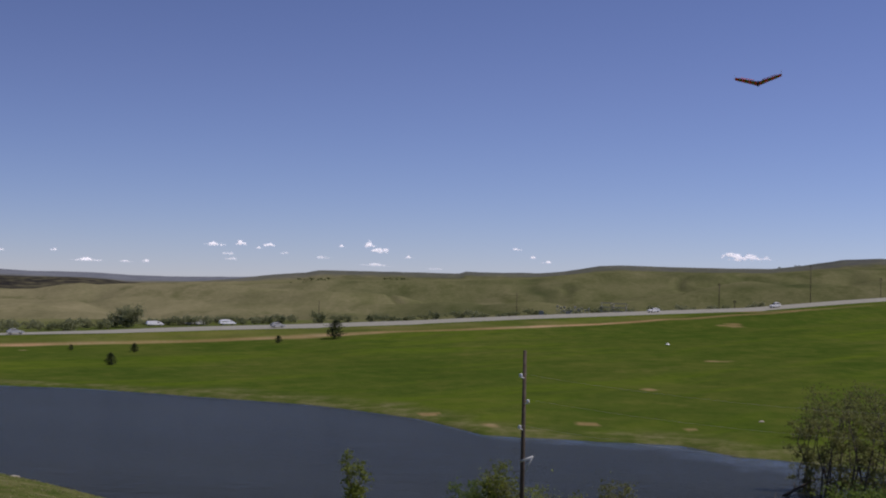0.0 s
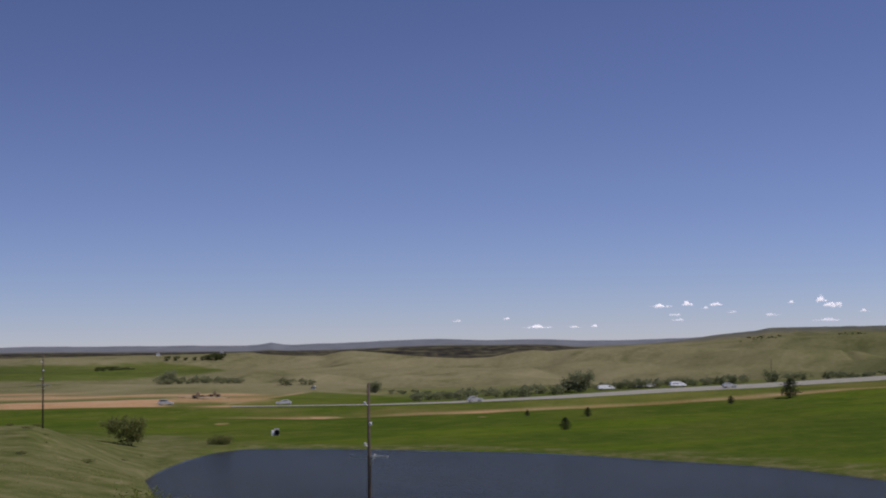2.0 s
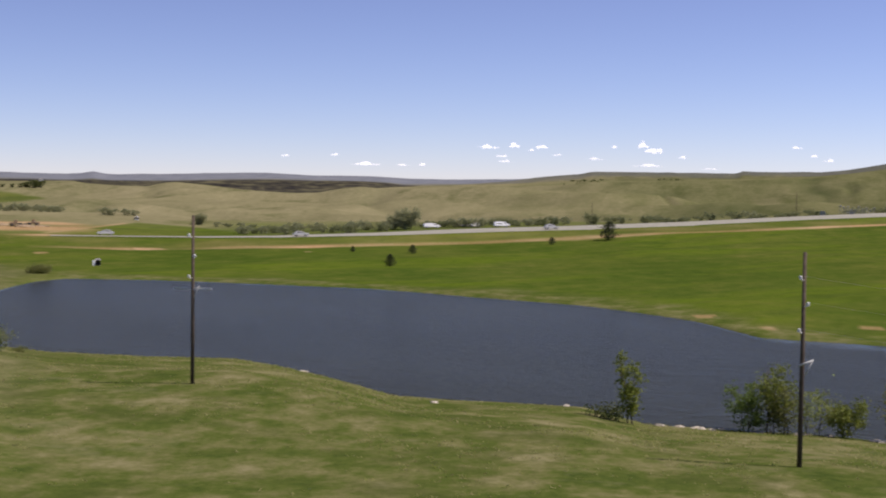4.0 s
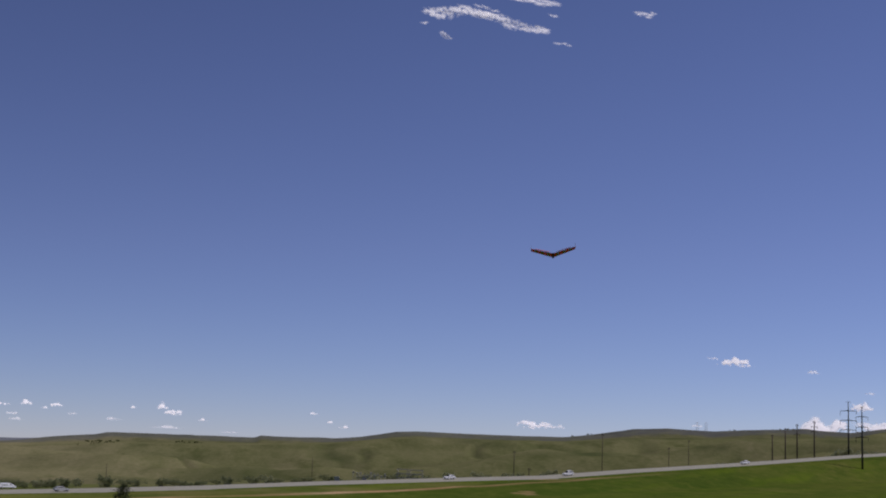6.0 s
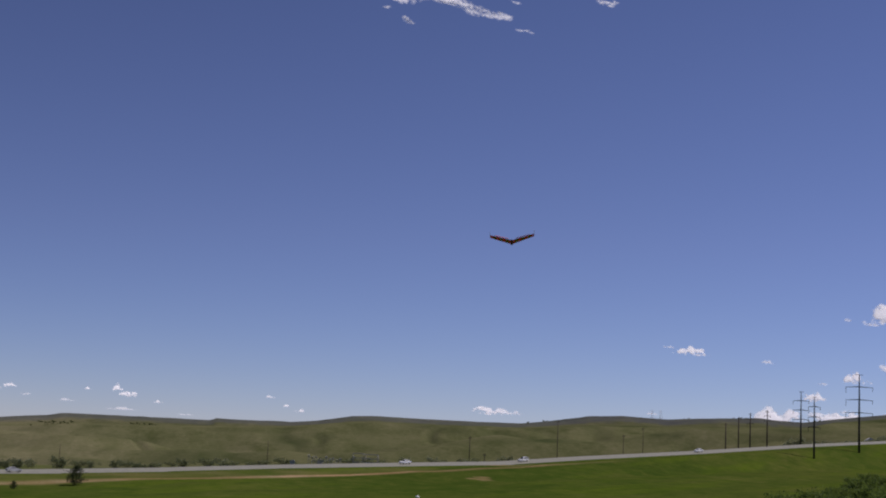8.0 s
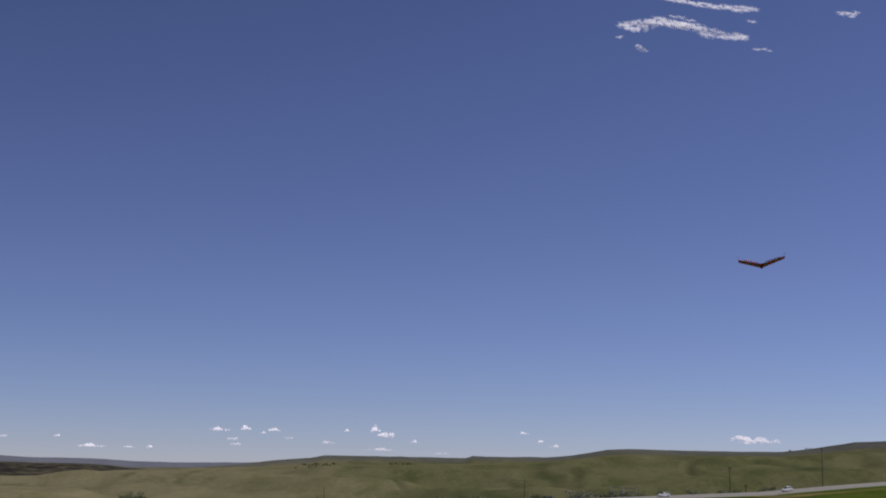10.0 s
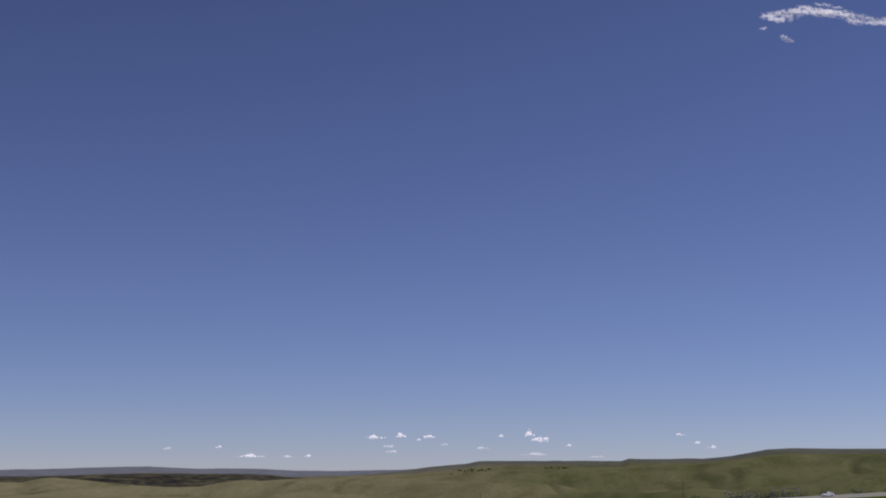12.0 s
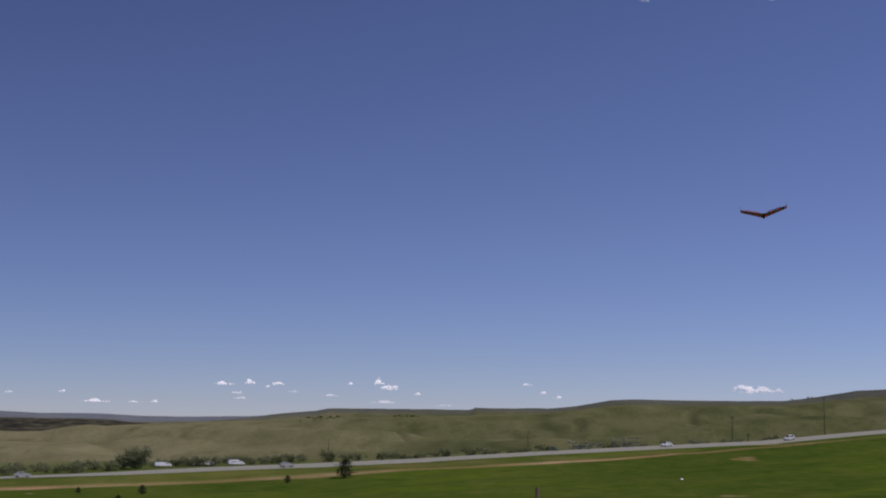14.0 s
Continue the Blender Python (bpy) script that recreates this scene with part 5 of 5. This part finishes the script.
spots = [(a, on_slope(a, -0.40), rng.uniform(0.7, 1.1) if a < 29.05 else rng.uniform(0.45, 0.7)) for a in np.concatenate([np.arange(28.35, 29.0, 0.15), np.arange(29.1, 30.9, 0.36)])]
spots += [(a, 1180 + 30 * rng.rand(), rng.uniform(0.5, 0.8)) for a in np.arange(32.0, 33.4, 0.22)]
spots += [(a, 2490, rng.uniform(0.35, 0.6)) for a in (-13.3, -13.95, -14.1, -19.7, -19.9, -21.4, -21.7, -22.0, -22.2, -24.9, -25.1)]
spots += [(a + 0.12 * rng.normal(), 1640 + 60 * rng.normal(), rng.uniform(0.18, 0.34)) for a in np.concatenate([np.linspace(5.3, 6.85, 34), np.linspace(2.0, 2.9, 16)])]
for i, (a, d, k) in enumerate(spots):
    p = at(a, d)
    m = pose(p.x, p.y, p.z - 0.3 - (d > 2000) * 1.2, 0, 0, rng.uniform(0, 360))
    if i == 0:
        ridge_tree.matrix_basis = m
    else:
        copy_thing(ridge_tree, m).scale = (k, k, k)


def mast(height):
    root = thing("lattice_mast", "thin grey lattice mast on the far ridge", "mast", "masts on the ridge")
    bm = bmesh.new()
    for dx, dy in ((-2.2, -2.2), (2.2, -2.2), (2.2, 2.2), (-2.2, 2.2)):
        tube(bm, [(dx, dy, -1), (dx * 0.25, dy * 0.25, height)], [0.12, 0.08], 4)
    for k in range(7):
        z = height * k / 7
        w, w2 = 2.2 * (1 - 0.75 * k / 7), 2.2 * (1 - 0.75 * (k + 1) / 7)
        tube(bm, [(-w, -w, z), (w2, -w2, z + height / 7)], [0.06, 0.06], 4)
        tube(bm, [(w, -w, z), (-w2, -w2, z + height / 7)], [0.06, 0.06], 4)
    part("lattice", bm, M_GALV, root)
    for z in (height * 0.8, height * 0.95):
        bm = bmesh.new()
        box(bm, -4, 4, -0.1, 0.1, z - 0.1, z + 0.1)
        part("crossarm", bm, M_GALV, root)
    return root


for a in (-18.4, -18.75):
    settle(mast(15), a, 2480, 0, 0)


def loader():
    """A wheel loader that heads along +x."""
    root = thing("wheel_loader", "dusty brown wheel loader on the bare earth", "loader")
    part("rear_body", hull(bmesh.new(), [(-3, 0.8), (-3.1, 1.9), (-0.6, 2.1), (-0.3, 0.8)], 0.95, 0.05), M_EARTH, root)
    part("cab", hull(bmesh.new(), [(-1.2, 2.0), (-1.2, 3.3), (0.2, 3.3), (0.4, 1.2), (-0.6, 1.2)], 0.75, 0.08), M_EARTH, root)
    bm = bmesh.new()
    tube(bm, [(0.4, -0.5, 1.4), (1.8, -0.5, 1.6), (3.0, -0.5, 0.7)], [0.2, 0.18, 0.15], 6)
    tube(bm, [(0.4, 0.5, 1.4), (1.8, 0.5, 1.6), (3.0, 0.5, 0.7)], [0.2, 0.18, 0.15], 6)
    part("boom", bm, M_TRIM, root)
    part("bucket", hull(bmesh.new(), [(2.9, 0.1), (2.8, 1.1), (3.2, 1.3), (4.0, 0.15)], 1.25, 0, 0.03), M_STEEL, root)
    for x in (-2.0, 1.2):
        for s in (-1, 1):
            wheel(root, x, s * 1.0, 0.75, 0.5, M_TRIM)
    return root


settle(loader(), 29.3, 470, 20, 0.05).scale = (0.75, 0.75, 0.65)
p = at(28.7, 475)
copy_thing(bpy.data.objects["wheel_loader"], pose(p.x, p.y, p.z - 0.05, 0, 0, 200)).scale = (0.75, 0.75, 0.65)
for a, d, s in ((29.0, 468, (8, 4, 1.6)), (28.4, 472, (6, 3, 1.2)), (29.9, 476, (6, 3, 1.8))):
    settle(boulder("grey heap of rubble and earth", s, M_EARTH, int(a * 10), "rubble_heap", "heaps in the yard"), a, d, 10, 0.2)


# ---- the flying wing ----
def glider():
    """A swept flying wing: nose along +y, span along x."""
    root = thing("model_glider", "red and dark green striped flying-wing model glider in flight", "model glider")
    half, sweep, c0, c1 = 0.75, 0.46, 0.30, 0.19
    red = worn("red_film", (0.78, 0.05, 0.025), (0.88, 0.09, 0.04), 6, 0.4)
    green = worn("green_film", (0.16, 0.17, 0.035), (0.22, 0.22, 0.05), 6, 0.4)
    foil = [(0.0, 0.0), (0.06, 0.05), (0.3, 0.075), (0.65, 0.04), (1.0, 0.002), (0.6, -0.02), (0.25, -0.035), (0.04, -0.025)]
    for s, name in ((-1, "wing_left"), (1, "wing_right")):
        bm = bmesh.new()
        rows = []
        n = 7
        for k in range(n + 1):
            t = k / n
            c = c0 + (c1 - c0) * t
            rows.append([bm.verts.new((s * half * t, -sweep * t + c0 * 0.5 - u * c, 0.03 * t + w * c)) for u, w in foil])
        for k in range(n):
            for j in range(8):
                f = bm.faces.new((rows[k][j], rows[k][(j + 1) % 8], rows[k + 1][(j + 1) % 8], rows[k + 1][j]))
                f.smooth = True
                f.material_index = 1 if k % 2 == 1 and j >= 4 else 0
        bm.faces.new(rows[-1])
        bmesh.ops.recalc_face_normals(bm, faces=bm.faces)
        wing = part(name, bm, [red, green], root, "swept wing with red and dark green stripes")
        bm = bmesh.new()
        prof = [(-0.14, -0.03), (-0.16, 0.08), (-0.08, 0.09), (0.09, 0.02), (0.09, -0.02)]
        vs = [[bm.verts.new((s * (half + dx), -sweep + y, 0.03 + z)) for y, z in prof] for dx in (0.0, 0.008)]
        bm.faces.new(vs[0])
        bm.faces.new(list(reversed(vs[1])))
        for k in range(5):
            bm.faces.new((vs[0][k], vs[1][k], vs[1][(k + 1) % 5], vs[0][(k + 1) % 5]))
        bmesh.ops.recalc_face_normals(bm, faces=bm.faces)
        part("winglet", bm, M_WHITE, wing, "white upright winglet")
        bm = bmesh.new()
        box(bm, min(s * 0.15, s * 0.68), max(s * 0.15, s * 0.68), -0.02, 0.0, -0.006, 0.006)
        bmesh.ops.transform(bm, matrix=Matrix.Translation((0, -0.16, 0.02)) @ Matrix.Rotation(s * -math.atan(0.52), 4, "Z"), verts=bm.verts)
        part("elevon", bm, red, wing)
    bm = bmesh.new()
    lathe(bm, [(0.005, -0.02), (0.03, 0.02), (0.045, 0.1), (0.04, 0.25), (0.01, 0.36)], 10, Matrix.Translation((0, 0.17, 0.0)) @ Matrix.Rotation(radians(90), 4, "X"))
    part("pod", bm, M_TRIM, root, "dark nose pod")
    return root


wing = glider()
GLIDER_A, GLIDER_EL = radians(12.33), radians(8.60)
eye_to = Vector((math.sin(GLIDER_A) * math.cos(GLIDER_EL), math.cos(GLIDER_A) * math.cos(GLIDER_EL), math.sin(GLIDER_EL)))
side = Vector((math.cos(GLIDER_A), -math.sin(GLIDER_A), 0))
over = side.cross(eye_to)
nose = (eye_to * 0.875 - over * 0.485).normalized()
span = (side * 0.985 + over * 0.10).normalized()
span = (span - nose * span.dot(nose)).normalized()
top = span.cross(nose)
wing.matrix_basis = Matrix.Translation(eye_to * 47.0) @ Matrix((span, nose, top)).transposed().to_4x4()


# ---- clouds ----
def cloud(a, el, w, h, seed, puffs, d=4500.0, strength=1.0, spine=None, rag=0.7, material=None):
    """A fair-weather cloud at bearing a and elevation el, w and h in degrees: a body swollen where its vapour is thick.
    A spine of (bearing, elevation) points makes it a ragged streak along them."""
    rng = np.random.RandomState(seed)
    W, H = d * math.tan(radians(w)), d * math.tan(radians(h))
    speck = lambda x, z, fx, fz: np.array([noise.fractal(Vector((p / H * fx + seed, seed, q / H * fz)), 0.9, 2.0, 4) for p, q in zip(x.ravel(), z.ravel())]).reshape(x.shape)
    if spine:
        balls = []
        for k in range(puffs):
            s = k / (puffs - 1) * (len(spine) - 1)
            n = min(int(s), len(spine) - 2)
            b = [spine[n][q] + (spine[n + 1][q] - spine[n][q]) * (s - n) for q in (0, 1)]
            r = H * rng.uniform(0.16, 0.40)
            balls.append(((a - b[0]) * d * 0.0166 + rng.normal() * H * 0.1, (b[1] - el) * d * 0.01745 + rng.normal() * H * 0.2, r * 1.15, r * 0.95))
        xs, zs = [b[0] for b in balls], [b[1] for b in balls]
        nx, nz = 90, 50
        X, Z = np.meshgrid(np.linspace(min(xs) - H, max(xs) + H, nx), np.linspace(min(zs) - 0.6 * H, max(zs) + 0.6 * H, nz))
        clear = np.ones_like(X)
        for x, z, rx, rz in balls:
            clear *= 1 - 0.85 * np.exp(-((X - x) / rx) ** 2 - ((Z - z) / rz) ** 2)
        thick = 1 - clear
        grain = speck(X, Z, 4.2, 2.6)
        vapour = np.clip(thick * (1 + rag * grain) + 0.3 * rag * grain * thick ** 0.5, 0, 1.2) * strength
        swell = 0.03 * H * thick
    else:
        nx, nz = 66, 36
        X, Z = np.meshgrid(np.linspace(-0.62 * W, 0.62 * W, nx), np.linspace(-0.5 * H, 0.95 * H, nz))
        u, rel = X / (0.5 * W), Z / H + 0.3                     # rel: height over the level base
        crest = 0.30 * np.sqrt(np.clip(1 - u ** 2, 0, 1))
        for k in range(max(2, puffs // 3)):
            c, r, tall = rng.uniform(-0.6, 0.6), rng.uniform(0.26, 0.52), rng.uniform(0.35, 0.80)
            crest = np.maximum(crest, tall * (1 - 0.45 * abs(c)) * np.sqrt(np.clip(1 - ((u - c) / r) ** 2, 0, 1)))
        grain = speck(X, Z, 2.4, 3.0)
        inside = crest + 0.20 * grain + 0.10 * speck(X, Z, 7.0, 8.0) - rel
        thick = np.clip(inside, 0, 1) ** 0.5 * np.clip((rel + 0.05) / 0.15, 0, 1)
        vapour = np.clip(inside / 0.24, 0, 1.1) * np.clip((rel + 0.12 + 0.30 * grain - 0.25 * (u / 1.0) ** 2 * 0.4) / 0.24, 0, 1) * (1 + 0.25 * rag * grain) * strength
        swell = 0.16 * H * thick
    lean = 1.6 * Z + 0.6 * X                  # slanted in depth so the thin body's near face catches more sun
    body = vapour > 0.06
    me = bpy.data.meshes.new("cloud")
    verts, faces, values = [], [], []
    for s in (-1, 1):
        base = len(verts)
        verts += np.stack([X, lean + s * swell, Z], -1).reshape(-1, 3).tolist()
        values += vapour.ravel().tolist()
        for r in range(nz - 1):
            for c in range(nx - 1):
                if body[r, c] or body[r + 1, c] or body[r, c + 1] or body[r + 1, c + 1]:
                    q = [base + r * nx + c, base + r * nx + c + 1, base + (r + 1) * nx + c + 1, base + (r + 1) * nx + c]
                    faces.append(q if s < 0 else q[::-1])
    me.from_pydata(verts, [], faces)
    me.attributes.new("vapour", "FLOAT", "POINT").data.foreach_set("value", np.array(values, np.float32))
    bm = bmesh.new()
    bm.from_mesh(me)
    bmesh.ops.delete(bm, geom=[v for v in bm.verts if not v.link_faces], context="VERTS")
    for f in bm.faces:
        f.smooth = True
    bm.to_mesh(me)
    bm.free()
    me.materials.append(material or M_CLOUD)
    ob = new("cloud", me)
    ob.matrix_basis = Matrix.Translation((-d * math.sin(radians(a)) * math.cos(radians(el)), d * math.cos(radians(a)) * math.cos(radians(el)), d * math.sin(radians(el)))) @ pose(0, 0, 0, 0, 0, a)
    return tagged(ob, "thin ragged white cloud streak high overhead" if spine else "small white fair-weather cloud low over the hills", "cloud", "fair-weather clouds", "stuff")


low_clouds = [(10.07, 1.60, 0.90, 0.22, 10), (9.01, 1.67, 0.45, 0.28, 8), (7.86, 1.63, 0.50, 0.22, 8), (8.3, 1.48, 0.3, 0.13, 5), (3.68, 1.74, 0.5, 0.32, 10), (3.22, 1.50, 0.85, 0.24, 10), (4.82, 1.63, 0.28, 0.13, 5),
              (15.2, 0.80, 1.2, 0.16, 10), (13.68, 0.79, 0.5, 0.14, 6), (12.85, 0.80, 0.35, 0.13, 5), (16.5, 1.17, 0.28, 0.13, 5), (2.0, 1.24, 0.4, 0.14, 6), (-2.55, 1.68, 0.42, 0.15, 6), (-3.25, 1.34, 0.3, 0.14, 5),
              (-3.8, 1.17, 0.38, 0.18, 6), (-11.75, 1.60, 1.6, 0.46, 18), (-19.95, 4.36, 1.35, 0.42, 14), (-28.25, 6.03, 3.6, 1.15, 24), (-28.9, 3.93, 3.3, 1.15, 24),
              (-26.48, 3.45, 1.0, 0.52, 12), (-24.87, 2.66, 1.05, 0.42, 10), (-23.4, 1.82, 2.6, 1.0, 24), (-25.5, 1.92, 2.6, 0.80, 24), (-27.8, 2.06, 0.9, 0.34, 8)]
thin_clouds = [(-12.7, 1.5, 0.8, 0.18, 5), (-19.0, 4.5, 0.5, 0.16, 5), (9.5, 1.22, 0.5, 0.16, 4), (5.6, 1.15, 0.6, 0.16, 4), (-23.0, 4.0, 0.6, 0.18, 4), (7.2, 1.3, 0.4, 0.14, 4), (9.4, 1.0, 0.6, 0.14, 4), (-25.2, 3.2, 0.4, 0.16, 4),
               (3.4, 0.88, 1.3, 0.12, 5), (0.9, 0.78, 0.8, 0.10, 5), (18.6, 1.1, 0.4, 0.12, 4), (-18.4, 1.72, 0.5, 0.14, 4)]
for k, (a, el, w, h, puffs) in enumerate(low_clouds):
    cloud(a, el, w, h * 1.15, 300 + k, puffs, 4750.0 if a < -22 and el < 2.2 else 4000.0 if a < -26 and el > 5 else 4700.0 if a < -28 else 4500.0)
for k, (a, el, w, h, puffs) in enumerate(thin_clouds):
    cloud(a, el, w, h * 1.2, 400 + k, puffs, 4820.0, material=M_HAZE)
# the ragged bank overhead
for k, (spine, h, puffs, strength) in enumerate((
        (((-6.85, 17.85), (-7.15, 17.95), (-7.6, 18.25), (-8.2, 18.72), (-8.6, 18.65), (-9.2, 18.6)), 0.62, 38, 0.66),
        (((-9.0, 18.5), (-9.6, 18.42), (-10.1, 18.22), (-10.8, 18.07), (-11.3, 17.95), (-11.75, 18.1)), 0.58, 34, 0.62),
        (((-6.35, 18.05), (-6.6, 18.1)), 0.25, 5, 0.5), (((-7.2, 17.8), (-7.4, 17.65), (-7.6, 17.5)), 0.3, 9, 0.6), (((-8.8, 18.85), (-9.6, 18.7)), 0.35, 8, 0.45),
        (((-12.3, 17.35), (-12.8, 17.35)), 0.28, 6, 0.5), (((-15.8, 18.45), (-16.4, 18.6)), 0.4, 6, 0.6),
        (((-7.9, 19.35), (-9.2, 19.3), (-10.3, 19.3), (-11.3, 19.2), (-12.1, 19.45)), 0.55, 28, 0.68), (((-11.9, 18.6), (-12.2, 18.5)), 0.25, 5, 0.5))):
    mid = spine[len(spine) // 2]
    cloud(mid[0], mid[1], 2.0, h, 500 + k, puffs, 4300.0, strength, list(spine), 1.0, M_WISP)


# ---- grass tufts on the near bank ----
def tufts(count, a0, a1, seed):
    rng = np.random.RandomState(seed)
    a = rng.uniform(a0, a1, count)
    shore = keyed(NEAR_SHORE, a)
    d = 52 + (np.minimum(shore, 170) - 53) * np.sqrt(rng.uniform(0, 1, count))
    keep = wave(-d * np.sin(np.radians(a)), d * np.cos(np.radians(a)), 5, 31) + rng.normal(size=count) * 0.4 > 0.1
    a, d = a[keep], d[keep]
    z = land(a, d)
    base = np.stack([-d * np.sin(np.radians(a)), d * np.cos(np.radians(a)), z], 1)
    verts, faces = [], []
    k = 0
    blades = 5
    for b in range(blades):
        ang = rng.uniform(0, 6.283, len(base))
        lean = rng.uniform(0.05, 0.28, len(base))
        h = rng.uniform(0.05, 0.15, len(base))
        off = rng.normal(size=(len(base), 2)) * 0.12
        foot = base + np.stack([off[:, 0], off[:, 1], np.full(len(base), -0.03)], 1)
        wv = np.stack([np.cos(ang), np.sin(ang), 0 * ang], 1) * 0.05
        tip = foot + np.stack([-np.sin(ang) * lean, np.cos(ang) * lean, h], 1)
        verts.append(np.stack([foot - wv, foot + wv, tip], 1).reshape(-1, 3))
    verts = np.concatenate(verts)
    faces = np.arange(len(verts)).reshape(-1, 3).tolist()
    me = bpy.data.meshes.new("grass")
    me.from_pydata(verts.tolist(), [], faces)
    me.materials.append(M_GRASS)
    return tagged(new("grass", me), "rough green and straw-coloured grass on the near bank", "grass", kind="stuff")


M_GRASS = leaf_material("grass_blades", (0.11, 0.16, 0.015), (0.17, 0.20, 0.04), (0.32, 0.29, 0.13))
tufts(12000, -14, 41, 8)
